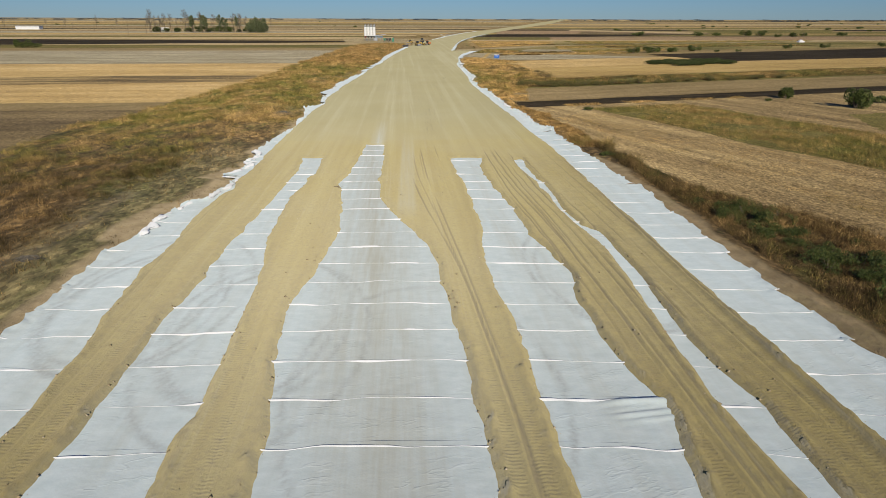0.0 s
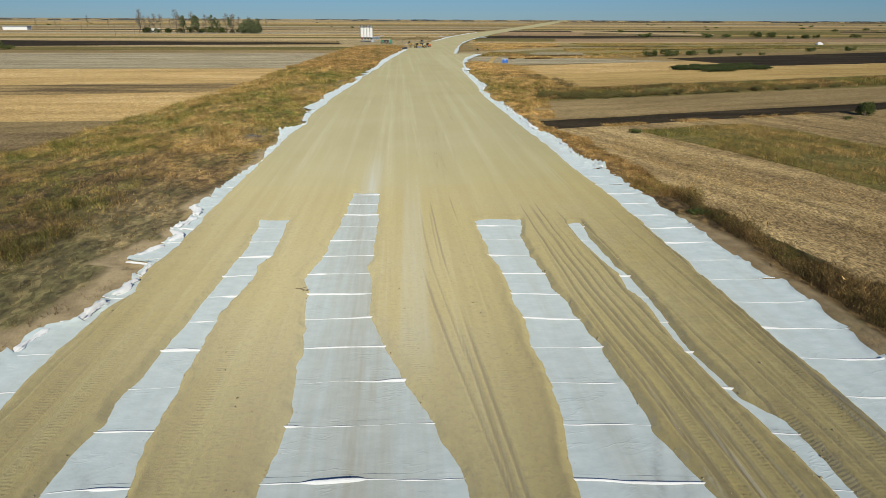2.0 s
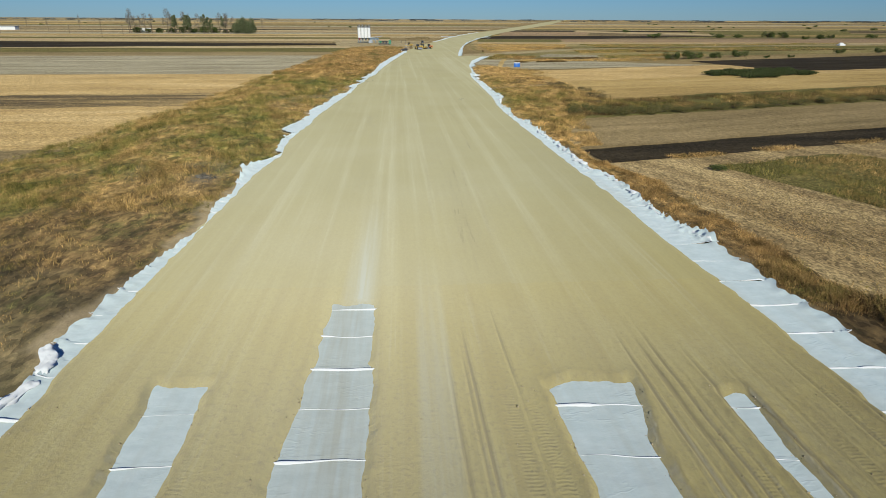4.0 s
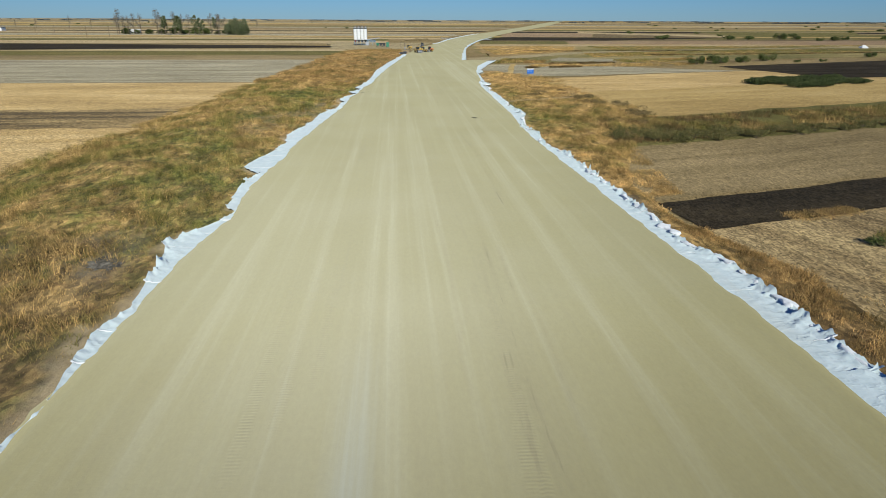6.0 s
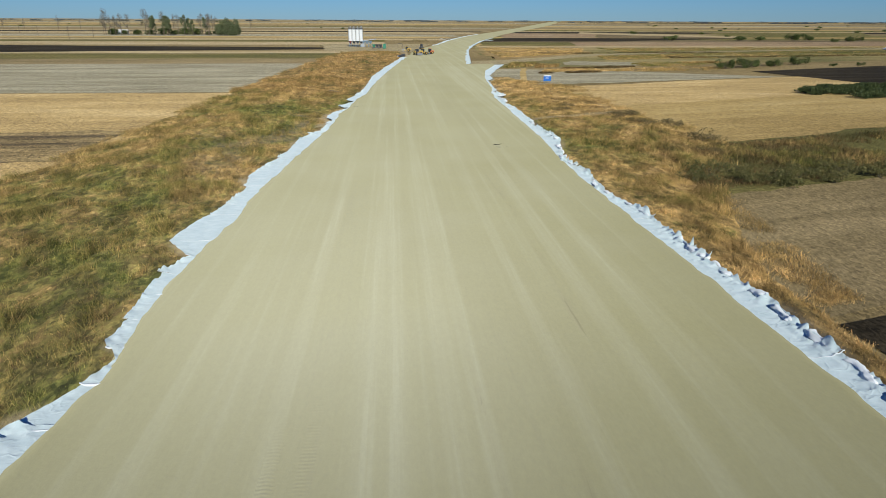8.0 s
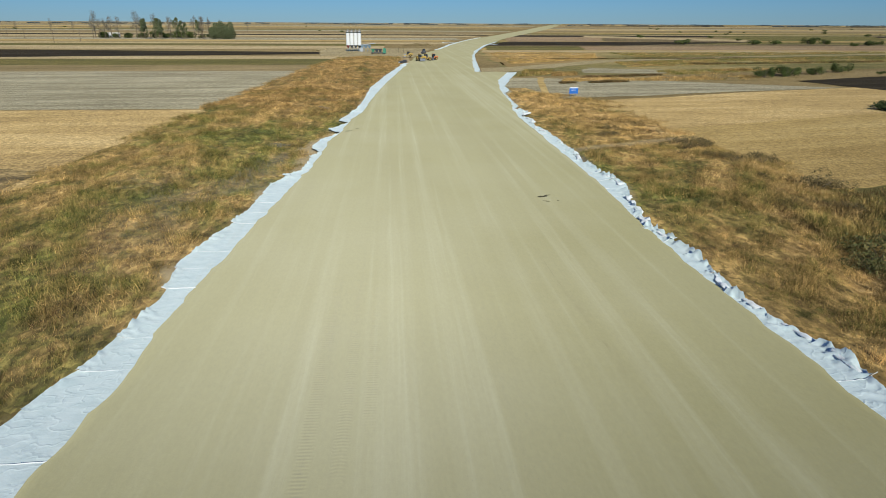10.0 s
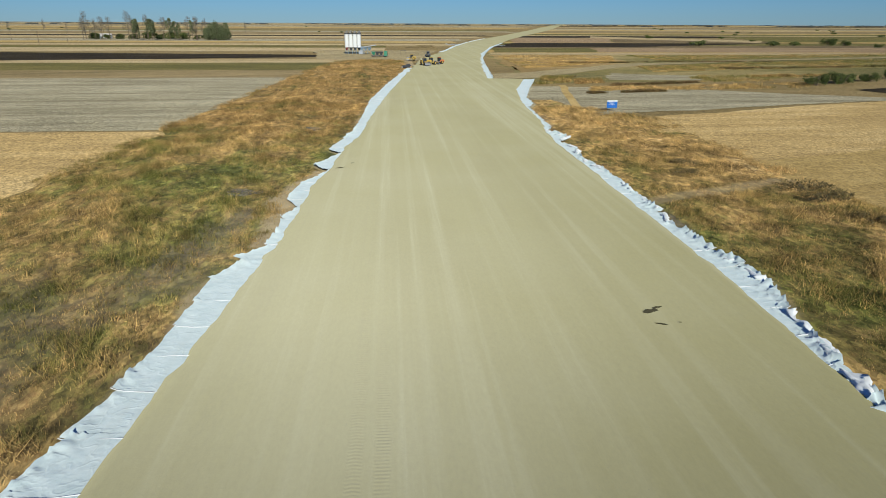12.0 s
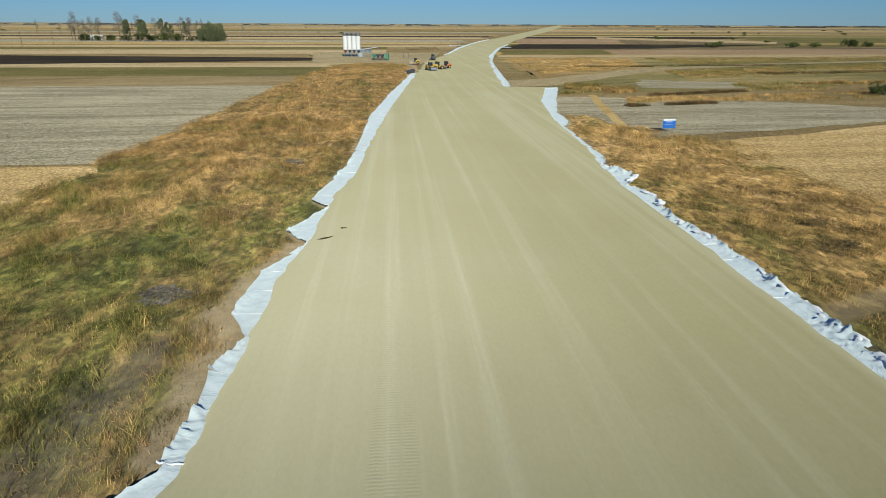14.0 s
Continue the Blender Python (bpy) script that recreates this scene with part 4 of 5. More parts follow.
    if fold and 56 < y0 < 96:
        bunched(ob, xa, y0 + rng.uniform(0, 0.5), y1 - rng.uniform(0, 0.6), -0.25, seed)
    if not fold and y0 < 345 and crumple_b > 0.3 and rng.random() < 0.8 and y0 < 300:
        bunched(ob, xb, y0 + rng.uniform(0, 0.6), y1 + rng.uniform(-0.8, 0.2), 0.25, seed)
    if not fold and rng.random() < (0.35 if crumple_b > 0 else 0.15):
        return ob
    # overlap: a soft ridge of clean cloth
    k = 6
    uu, ang = np.meshgrid(np.linspace(0, 1, n), np.linspace(0, 1, k))
    base = x[0] * 1.0
    thick = 0.12 + 0.95 * fbm(base * 0.22 + seed * 3.1, base * 0, 67) ** 2.5 + rng.uniform(0, 0.12)
    thick = thick * (0.35 + 0.9 * np.clip((fbm(base * 0.5 + seed * 1.7, base * 0, 58, 2) - 0.36) * 4, 0, 1)) * (1 if fold else 0.75)
    xr = np.broadcast_to(base, (k, n))
    yr = y[0] - 0.12 + (ang - 0.5) * 0.30 * thick + (fbm(base * 0.5, base * 0 + seed, 68) - 0.5) * 0.15
    zr = z[0] + 0.02 + np.sin(ang * math.pi) * 0.12 * thick - 0.03 * (ang > 0.99)
    ridge = mesh_from("overlap_fold", np.stack([xr, yr, zr], -1).reshape(-1, 3), grid_faces(k, n), TEXTILE_CLEAN, True)
    r = new("overlap_fold", ridge)
    r.parent = ob
    return ob


SEAM0, STEP = 20.96, 3.985
for i in range(-8, 23):
    y0 = SEAM0 + STEP * i
    panel(y0, y0 + STEP, CLOTH_LEFT, CLOTH_RIGHT, 100 + i, 0.35 if i < 10 else 0.7, 0.2 if i < 14 else 0.5)
for i in range(23, 115):
    y0 = SEAM0 + STEP * i
    rough = 0.10 + 0.75 * random.Random(i).random() ** 1.5
    panel(y0, y0 + STEP, CLOTH_LEFT, lambda y: SAND_LEFT(y) + 1.0, 300 + i, 0.85 if 134 < y0 < 148 else rough * 0.6, 0, False)
    if y0 < 413:
        calm = 296 < y0
        panel(y0, y0 + STEP, lambda y: SAND_RIGHT(y) - 1.0, CLOTH_RIGHT, 500 + i, 0, (0.2 if calm else 0.25 + rough), False)
RIGHT_FAR_IN, RIGHT_FAR_OUT = line(417, 30.5, 479, 37, 625, 54, 694, 69, 764, 83, 857, 106.5, 1075, 158.5), line(417, 34, 470, 39.6, 490, 41.5, 560, 49.5, 625, 60.5, 694, 73.5, 764, 88, 857, 110.5, 1075, 163)
for i in range(76):
    y0 = 418 + 6.0 * i
    panel(y0, y0 + 6.0, RIGHT_FAR_IN, RIGHT_FAR_OUT, 700 + i, 0, 0.8, False)
for i in range(44):
    y0 = 645 + 10.0 * i
    panel(y0, y0 + 10.0, lambda y: SAND_LEFT(y) - 2.2, lambda y: SAND_LEFT(y) + 0.8, 800 + i, 0.5, 0, False)
panel(780, 790, lambda y: SAND_RIGHT(y) - 1, lambda y: SAND_RIGHT(y) + 11, 850, 0, 0.8, False)
panel(826, 838, lambda y: SAND_LEFT(y) - 16, lambda y: SAND_LEFT(y) + 1, 851, 0.8, 0, False)

# ---- weeds ----
def blades(name, x, y, z, height, material, label, seed, per=5, spread=0.25, width=0.05, lean=0.55, category="weeds"):
    """Tufts of thin upright blades as one mesh."""
    rng = np.random.default_rng(seed)
    n = len(x)
    bx = np.repeat(x, per) + rng.normal(0, spread, n * per)
    by = np.repeat(y, per) + rng.normal(0, spread, n * per)
    bz = np.repeat(z, per)
    h = np.repeat(height, per) * rng.uniform(0.55, 1.15, n * per)
    ang = rng.uniform(0, math.pi, n * per)
    wx, wy = np.cos(ang) * width * rng.uniform(0.6, 1.5, n * per), np.sin(ang) * width * rng.uniform(0.6, 1.5, n * per)
    tx, ty = rng.normal(0, lean, n * per) * h, rng.normal(0, lean, n * per) * h
    a = np.stack([bx - wx, by - wy, bz - 0.12], -1)
    b = np.stack([bx + wx, by + wy, bz - 0.12], -1)
    c = np.stack([bx + tx, by + ty, bz + h], -1)
    # a third are short, narrow side leaves along the stalks
    leafy = (rng.random(n * per) < 0.35)[:, None]
    foot = (a + b) / 2 + (c - (a + b) / 2) * rng.uniform(0.15, 0.95, (n * per, 1))
    way = rng.normal(size=(n * per, 3)) * (1, 1, 0.6)
    way /= np.linalg.norm(way, axis=1)[:, None]
    side = np.cross(way, rng.normal(size=(n * per, 3)))
    side /= np.linalg.norm(side, axis=1)[:, None]
    reach = (0.07 + 0.16 * h)[:, None]
    a, b, c = np.where(leafy, foot - side * reach * 0.13, a), np.where(leafy, foot + side * reach * 0.13, b), np.where(leafy, foot + way * reach, c)
    v = np.stack([a, b, c], 1).reshape(-1, 3)
    f = np.arange(n * per * 3).reshape(-1, 3)
    return tagged(new(name, mesh_from(name, v, f, material)), label, category, kind="stuff")


def sow_left(seed, count, y0, y1, name, material, label, tall, per, width, keep):
    rng = np.random.default_rng(seed)
    y = rng.uniform(y0, y1, count)
    inner, outer = CLOTH_LEFT(y) + 4, VERGE_LEFT_EDGE(y)
    u = rng.uniform(0, 1.03, count)
    x = CLOTH_LEFT(y) - 0.4 - (CLOTH_LEFT(y) - 0.4 - outer) * u
    gap = np.clip((CLOTH_LEFT(y) - x) / np.where(y < 110, 4.5, 1.8), 0, 1)
    ok = keep(x, y, gap, rng) & (rng.random(count) > 0.8 * worn(x, y, np.abs(x - inner) - 4)) & (rng.random(count) < (1.08 - u + (fbm(x * 0.2, y * 0.2, 79) - 0.5) * 0.6) / 0.2)
    x, y, gap, inner, outer = x[ok], y[ok], gap[ok], inner[ok], outer[ok]
    h = tall * (0.35 + 0.65 * gap) * (0.15 + 0.5 * fbm(x * 0.12, y * 0.12, 71) + 1.5 * noise2(x * 0.8, y * 0.8, 72) ** 2.5) * (0.55 + 1.3 * noise2(x * 0.28, y * 0.28, 70) ** 2)
    blades(name, x, y, verge_z(x, y, inner, outer, 555), h, material, label, seed, per, 0.22, width)


# dead brown stand near the start, then green and straw-coloured weeds along the bank
sow_left(1, 44000, 20, 135, "weeds", DARK_WEEDS, "dead dark brown weeds on the bank", 0.60, 6, 0.021, lambda x, y, g, r: (r.random(len(x)) < np.clip((fbm(x * 0.06, y * 0.06, 73) - 0.24) * 5, 0, 1) * np.clip((-x - 29) / 6, 0.1, 1) * np.clip((112 + x * 0.3 - y) / 14, 0, 1)))
sow_left(2, 24000, 20, 135, "weeds", WEEDS, "green and rusty weeds on the bank", 0.46, 8, 0.018, lambda x, y, g, r: (r.random(len(x)) < np.clip((y - 70 - x * 0.4 - 12) / 22, 0.12, 1) * (0.12 + 0.88 * g) * np.clip((-x - 27) / 5, 0.15, 1)))
sow_left(3, 54000, 125, 295, "weeds", WEEDS, "mixed green and straw-coloured weeds on the bank", 0.6, 6, 0.021, lambda x, y, g, r: (r.random(len(x)) < (0.12 + 0.88 * g) * np.clip(0.25 + 2.2 * fbm(x * 0.10, y * 0.08, 74), 0, 1)))
sow_left(5, 22000, 285, 345, "weeds", RUST_WEEDS, "rusty brown weeds on the bank", 0.6, 7, 0.022, lambda x, y, g, r: (r.random(len(x)) < (0.12 + 0.88 * g) * np.clip((y - 285) / 12, 0, 1)))
sow_left(4, 24000, 335, 550, "weeds", RUST_WEEDS, "rusty dry weeds on the far bank", 0.55, 6, 0.035, lambda x, y, g, r: (r.random(len(x)) < (0.15 + 0.85 * g)))


def sow_right(seed, count, y0, y1, name, material, label, tall, per, width, keep, out=0.0):
    rng = np.random.default_rng(seed)
    y = rng.uniform(y0, y1, count)
    edge = CLOTH_RIGHT(y)
    inner, outer = edge - 4, VERGE_RIGHT_EDGE(y) + out
    u = rng.uniform(0, 1.15, count)
    x = edge + 0.5 + (outer - edge - 0.5) * u
    gap = np.clip((x - edge) / 3.0, 0, 1)
    ok = keep(x, y, gap, rng) & (rng.random(count) > 0.8 * worn(x, y, np.abs(x - inner) - 4)) & (rng.random(count) < (1.08 - u + (fbm(x * 0.2, y * 0.2, 79) - 0.5) * 0.6) / 0.2)
    x, y, gap, inner, outer = x[ok], y[ok], gap[ok], inner[ok], outer[ok]
    h = tall * (0.3 + 0.7 * gap) * (0.15 + 0.5 * fbm(x * 0.2, y * 0.2, 75) + 1.5 * noise2(x * 0.8, y * 0.8, 76) ** 2.5) * (0.55 + 1.3 * noise2(x * 0.28, y * 0.28, 70) ** 2)
    blades(name, x, y, verge_z(x, y, inner, outer, 352), h, material, label, seed, per, 0.22, width)


sow_right(11, 26000, 22, 112, "weeds", DARK_WEEDS, "dark dead weeds along the ditch", 0.5, 6, 0.024, lambda x, y, g, r: (x > 30.8) & (r.random(len(x)) < 0.75))
sow_right(15, 9000, 98, 152, "weeds", RUST_WEEDS, "low rusty weeds along the field edge", 0.42, 8, 0.02, lambda x, y, g, r: (x > 26) & (r.random(len(x)) < 0.75))
sow_right(12, 7000, 30, 108, "weeds", WEEDS, "green and straw-coloured weeds along the ditch", 0.7, 8, 0.019, lambda x, y, g, r: (x > np.where(y < 100, 31.5, 27)) & (r.random(len(x)) < 0.7))
sow_right(16, 12000, 30, 96, "weeds", DARK_WEEDS, "tall dead weeds between the ditch shrubs", 0.9, 8, 0.02, lambda x, y, g, r: (x > 31.2) & (r.random(len(x)) < 0.8))
sow_right(13, 42000, 150, 335, "weeds", DRY_WEEDS, "dry straw-coloured grass beside the road", 0.55, 6, 0.020, lambda x, y, g, r: (r.random(len(x)) < (0.3 + 0.7 * g) * np.where(np.abs(field_lane(x, y)) < 1.4, 0.08, np.where(y < 248, 0.6, 1))))
sow_right(14, 13000, 185, 250, "weeds", WEEDS, "olive green weeds beside the road", 0.5, 8, 0.018, lambda x, y, g, r: (np.abs(field_lane(x, y)) > 1.4) & (r.random(len(x)) < 0.3 + 0.7 * g))


def sow_strip(name, seed, count, near0, near1, far0, far1, material, label, tall, width, per=5, z=-0.22):
    """Weeds between two lines, given by their end points."""
    rng = np.random.default_rng(seed)
    u, w = rng.uniform(0, 1, count) ** 1.6, rng.uniform(0, 1, count)
    p = (np.outer(1 - u, near0) + np.outer(u, near1)) * (1 - w)[:, None] + (np.outer(1 - u, far0) + np.outer(u, far1)) * w[:, None]
    keep = fbm(p[:, 0] * 0.12, p[:, 1] * 0.12, seed) > 0.40
    p = p[keep]
    h = tall * (0.3 + 1.2 * fbm(p[:, 0] * 0.3, p[:, 1] * 0.3, seed + 1))
    blades(name, p[:, 0], p[:, 1], np.full(len(p), z), h, material, label, seed, per, 0.4, width)


sow_strip("weeds", 21, 11000, (34, 191), (230, 251), (39, 216), (230, 277), DARK_WEEDS, "grey-brown reeds and weeds along a ditch", 0.95, 0.035)
sow_strip("weeds", 22, 12000, (36, 193), (230, 253), (40, 214), (230, 275), WEEDS, "green weeds along a ditch", 0.95, 0.035)
sow_strip("weeds", 23, 14000, (76, 52), (43, 145), (104, 62), (68, 151), WEEDS, "green-brown weeds overgrowing a field strip", 0.65, 0.022, 8)
sow_strip("weeds", 39, 2200, (28, 160), (31, 190), (31.5, 161), (37, 192), DRY_WEEDS, "dry straw-coloured grass at the field's end", 0.38, 0.02, 6)
sow_strip("weeds", 40, 2400, (27, 146), (90, 164), (27, 148.5), (90, 167), DRY_WEEDS, "dry grass along the ploughed strip", 0.35, 0.022, 6)
sow_strip("weeds", 24, 12000, (110, 455), (320, 510), (116, 492), (320, 572), WEEDS, "olive weeds in the meadow", 0.6, 0.06)
sow_strip("weeds", 30, 9000, (150, 545), (400, 625), (150, 603), (400, 640), WEEDS, "olive weeds beyond the track", 0.6, 0.07)
sow_strip("weeds", 28, 14000, (58, 478), (64, 612), (116, 526), (140, 605), DRY_WEEDS, "golden dry weeds beside the road", 0.6, 0.06)
sow_strip("weeds", 29, 5000, (36, 262), (38, 285), (46, 262), (48, 285), DARK_WEEDS, "dark weeds among the dry grass", 0.5, 0.03)
sow_strip("weeds", 25, 3200, (57, 374), (132, 383), (61, 386), (146, 402), DRY_WEEDS, "golden tall weeds along the grey stubble", 0.8, 0.05)
sow_strip("weeds", 32, 2600, (46, 398), (59, 406), (55, 427), (66, 427), WEEDS, "green-brown weeds at the turn-off", 1.1, 0.05)
sow_strip("weeds", 33, 1400, (60, 400), (70, 403), (64, 417), (75, 420), RUST_WEEDS, "rusty dock beside the track", 0.9, 0.05)
sow_strip("weeds", 34, 2200, (63, 388), (105, 403), (63, 391), (105, 407), DARK_WEEDS, "dark dead weeds along a furrow", 0.8, 0.05)
sow_strip("weeds", 35, 2200, (55, 367), (92, 375), (55, 370), (92, 378), DARK_WEEDS, "dark dead weeds along the stubble's edge", 0.8, 0.05)
sow_strip("weeds", 36, 2200, (80, 516), (210, 532), (84, 524), (210, 540), DARK_WEEDS, "dark dead weeds in the meadow", 0.8, 0.08)
sow_strip("weeds", 37, 2200, (150, 470), (330, 505), (150, 478), (330, 516), DARK_WEEDS, "dark dead weeds in the meadow", 0.8, 0.08)
sow_strip("weeds", 38, 2600, (104, 406), (150, 408), (118, 440), (170, 430), WEEDS, "green meadow weeds beyond the bare patch", 0.7, 0.05)


sow_strip("weeds", 31, 1500, (138, 427), (176, 431.5), (138.5, 428.4), (176, 433), DRY_WEEDS, "pale row of standing straw in the meadow", 1.1, 0.06)
sow_strip("stubble", 26, 15000, (31, 136), (86, 140), (50, 58), (105, 70), DRY_WEEDS, "pale cut maize stalks in the stubble field", 0.16, 0.022, 5, -0.27)
sow_strip("stubble", 27, 16000, (-50, 168), (-100, 160), (-48, 292), (-110, 286), DRY_WEEDS, "pale cut straw in the golden stubble field", 0.15, 0.022, 4, -0.25)


# ---- shrubs and trees ----
def leaf_mesh(name, lobes, count, size, material, seed):
    """Loose leaf quads over several uneven lobes (x, y, z, rx, ry, rz)."""
    rng = np.random.default_rng(seed)
    lobes = np.array(lobes, float)
    pick = rng.integers(0, len(lobes), count)
    way = rng.normal(size=(count, 3))
    way /= np.linalg.norm(way, axis=1)[:, None]
    r = rng.uniform(0.35, 1.0, count) ** 0.5 * (0.75 + 0.5 * noise2(way[:, 0] * 3 + pick, way[:, 1] * 3 + way[:, 2] * 2, seed))
    p = lobes[pick, :3] + way * lobes[pick, 3:] * r[:, None]
    p[:, 2] = np.maximum(p[:, 2], 0.05)
    a, b = rng.normal(size=(count, 3)), rng.normal(size=(count, 3))
    a /= np.linalg.norm(a, axis=1)[:, None]
    b = np.cross(a, b)
    b /= np.linalg.norm(b, axis=1)[:, None]
    s = size * rng.uniform(0.5, 1.3, count)[:, None]
    v = np.stack([p - a * s, p + b * s * 0.6, p + a * s, p - b * s * 0.6], 1).reshape(-1, 3)
    return mesh_from(name, v, np.arange(count * 4).reshape(-1, 4), material)


def shrub_kind(seed, wide, tall, count, size, material, name, label, category="shrub", group=""):
    rng = random.Random(seed)
    ob = thing(name, 0, 0, 0, 0, label, category, group)
    bm = bmesh.new()
    for i in range(6):
        a = rng.uniform(0, 6.28)
        add_rod(bm, (0, 0, -0.1), (math.cos(a) * wide * 0.3, math.sin(a) * wide * 0.3, tall * rng.uniform(0.5, 0.8)), 0.03 * tall, 0.008 * tall, 5)
    part("stems", bm, BARK, ob)
    lobes = [(rng.uniform(-0.5, 0.5) * wide, rng.uniform(-0.5, 0.5) * wide, tall * rng.uniform(0.25, 0.7), wide * rng.uniform(0.2, 0.36), wide * rng.uniform(0.2, 0.36), tall * rng.uniform(0.2, 0.38)) for _ in range(9)]
    crown = new("crown", leaf_mesh("crown", lobes, count, size, material, seed))
    crown.parent = ob
    return ob


def tree_kind(seed, tall, wide, count, size, material, name, label, slim=False, bare=0.0, group=""):
    rng = random.Random(seed)
    ob = thing(name, 0, 0, 0, 0, label, "tree", group)
    bm = bmesh.new()
    lean = rng.uniform(-0.03, 0.03) * tall
    add_rod(bm, (0, 0, -0.3), (lean, 0, tall * 0.5), tall * 0.018, tall * 0.011, 8)
    add_rod(bm, (lean, 0, tall * 0.5), (lean, lean, tall * 0.93), tall * 0.011, tall * 0.003, 7)
    lobes = []
    for i in range(12):
        h, a = tall * (0.28 + 0.62 * i / 12), rng.uniform(0, 6.28)
        reach = wide * (0.5 if slim else 0.42) * (1.15 - i / 14) * rng.uniform(0.6, 1.1)
        tip = (lean + math.cos(a) * reach, math.sin(a) * reach, h + tall * (0.16 if slim else 0.08))
        add_rod(bm, (lean * 0.8, 0, h), tip, tall * 0.006, tall * 0.0015, 5)
        lobes.append((*tip, wide * rng.uniform(0.16, 0.28), wide * rng.uniform(0.16, 0.28), tall * rng.uniform(0.06, 0.13)))
    part("trunk", bm, BARK, ob)
    if bare < 1:
        crown = new("crown", leaf_mesh("crown", lobes, int(count * (1 - bare)), size, material, seed))
        crown.parent = ob
    return ob


def placed(kinds, spots, spin=5):
    """Sets the first thing of each kind and then copies: spots of (x, y, z, scale)."""
    rng, used = random.Random(spin), set()
    for i, (x, y, z, s) in enumerate(spots):
        k = kinds[i % len(kinds)]
        m = pose(x, y, z + float(rise(y)), 0, 0, rng.uniform(0, 360))
        ob = k if i % len(kinds) not in used else copy_thing(k, m)
        used.add(i % len(kinds))
        ob.matrix_basis = m @ Matrix.Scale(s, 4)


ditch_bushes = [shrub_kind(40 + i, 3.0, 2.0, 2600, 0.085, LEAF, "shrub", "dark green leafy shrub in the ditch", group="ditch shrubs") for i in range(3)]
placed(ditch_bushes, [(33.6, 60.0, -0.6, 0.7), (34.4, 57, -0.6, 0.8), (36.4, 54.5, -0.4, 0.75), (35.4, 52, -0.5, 0.55), (36.2, 49, -0.5, 0.7), (37.9, 46.5, -0.4, 0.95),
                      (36.6, 43.6, -0.5, 0.8), (38.4, 42, -0.4, 1.2), (36.8, 39.5, -0.5, 1.3), (40.6, 50.5, -0.3, 0.5),
                      (33.0, 65.0, -0.6, 0.6), (33.4, 62.5, -0.6, 0.8), (35.6, 61.0, -0.5, 0.9), (36.6, 58.6, -0.4, 1.0), (34.4, 54.6, -0.6, 0.8), (35.0, 46.5, -0.6, 0.9)])
field_tree = shrub_kind(60, 3.6, 4.6, 3600, 0.17, LEAF, "field_tree", "small dark green bushy tree standing alone in the field", "tree")
placed([field_tree], [(105, 143, -0.25, 1.25), (99.5, 162, -0.25, 0.82)])
small_bush = shrub_kind(61, 3.0, 1.6, 900, 0.14, LEAF, "shrub", "low green bush at the field's edge", group="field bushes")
placed([small_bush], [(42, 142, -0.25, 0.6), (118, 152, -0.25, 1.3), (124, 153, -0.25, 1.1), (92, 157, -0.25, 0.5), (30.6, 92, -0.3, 0.6)])
weed_clump = shrub_kind(62, 3.6, 1.2, 1100, 0.085, CLUMP, "weed_clump", "clump of dark dead weeds on the verge", "weeds", "weed clumps")
weed_clump2 = shrub_kind(63, 3.0, 1.3, 1100, 0.085, CLUMP, "weed_clump", "clump of dark dead weeds on the verge", "weeds", "weed clumps")
placed([weed_clump, weed_clump2], [(44, 225, 0.5, 0.8), (44.5, 235, 0.9, 0.9), (41, 242, 0.4, 0.7), (44, 245, 0.6, 1.2), (49, 222.7, 0, 1.6), (50.6, 237.5, 0, 1.1), (36, 262, -0.2, 0.9), (38.5, 268, -0.2, 0.8), (46, 251, 0.1, 1.4), (43, 237, 0.8, 0.8),
                                  (47, 214, -0.2, 0.8), (58, 424, -0.25, 0.9), (62, 420, -0.25, 0.8), (66, 426, -0.25, 0.7)], 6)
hedge = [shrub_kind(66 + i, 3.4, 1.5, 1500, 0.095, HEDGE, "weed_clump", "green-brown clump of rank weeds along the ditch", "weeds", "ditch weeds") for i in range(3)]
placed(hedge, [(36, 196, -0.2, 1.0), (39, 199, -0.2, 1.3), (42.5, 195, -0.2, 1.1), (46, 194, -0.2, 1.2), (44, 201, -0.2, 0.9), (50, 197, -0.2, 1.2), (53.5, 195, -0.2, 1.0), (57, 199, -0.2, 1.3), (61, 197, -0.2, 1.0), (66, 201, -0.2, 1.2),
               (71, 201, -0.2, 1.0), (76, 204, -0.2, 1.2), (82, 204, -0.2, 1.0), (88, 207, -0.2, 1.2), (95, 209, -0.2, 1.1), (103, 212, -0.2, 1.2), (112, 214, -0.2, 1.1), (122, 217, -0.2, 1.2), (133, 221, -0.2, 1.1)], 14)
row_bushes = [shrub_kind(64 + i, 9.5, 7.2, 1900, 0.38, LEAF, "shrub", "large rounded dark green bush in a row", group="bush row") for i in range(2)]
placed(row_bushes, [(-258, 470, -0.3, 0.85), (-251, 474, -0.3, 0.6), (140, 391, -0.3, 0.62), (153, 397, -0.3, 0.72), (158, 403, -0.3, 0.5), (171, 407, -0.3, 0.55), (190, 419, -0.3, 0.6), (200, 408, -0.3, 0.25), (216, 412, -0.3, 0.25),
                    (276, 458, -0.3, 0.5), (310, 468, -0.3, 0.5), (372, 490, -0.3, 0.6),
                    (436, 820, -0.3, 1.1), (458, 826, -0.3, 0.9), (443, 759, -0.3, 0.6), (477, 781, -0.3, 0.9), (500, 800, -0.3, 0.7)], 7)


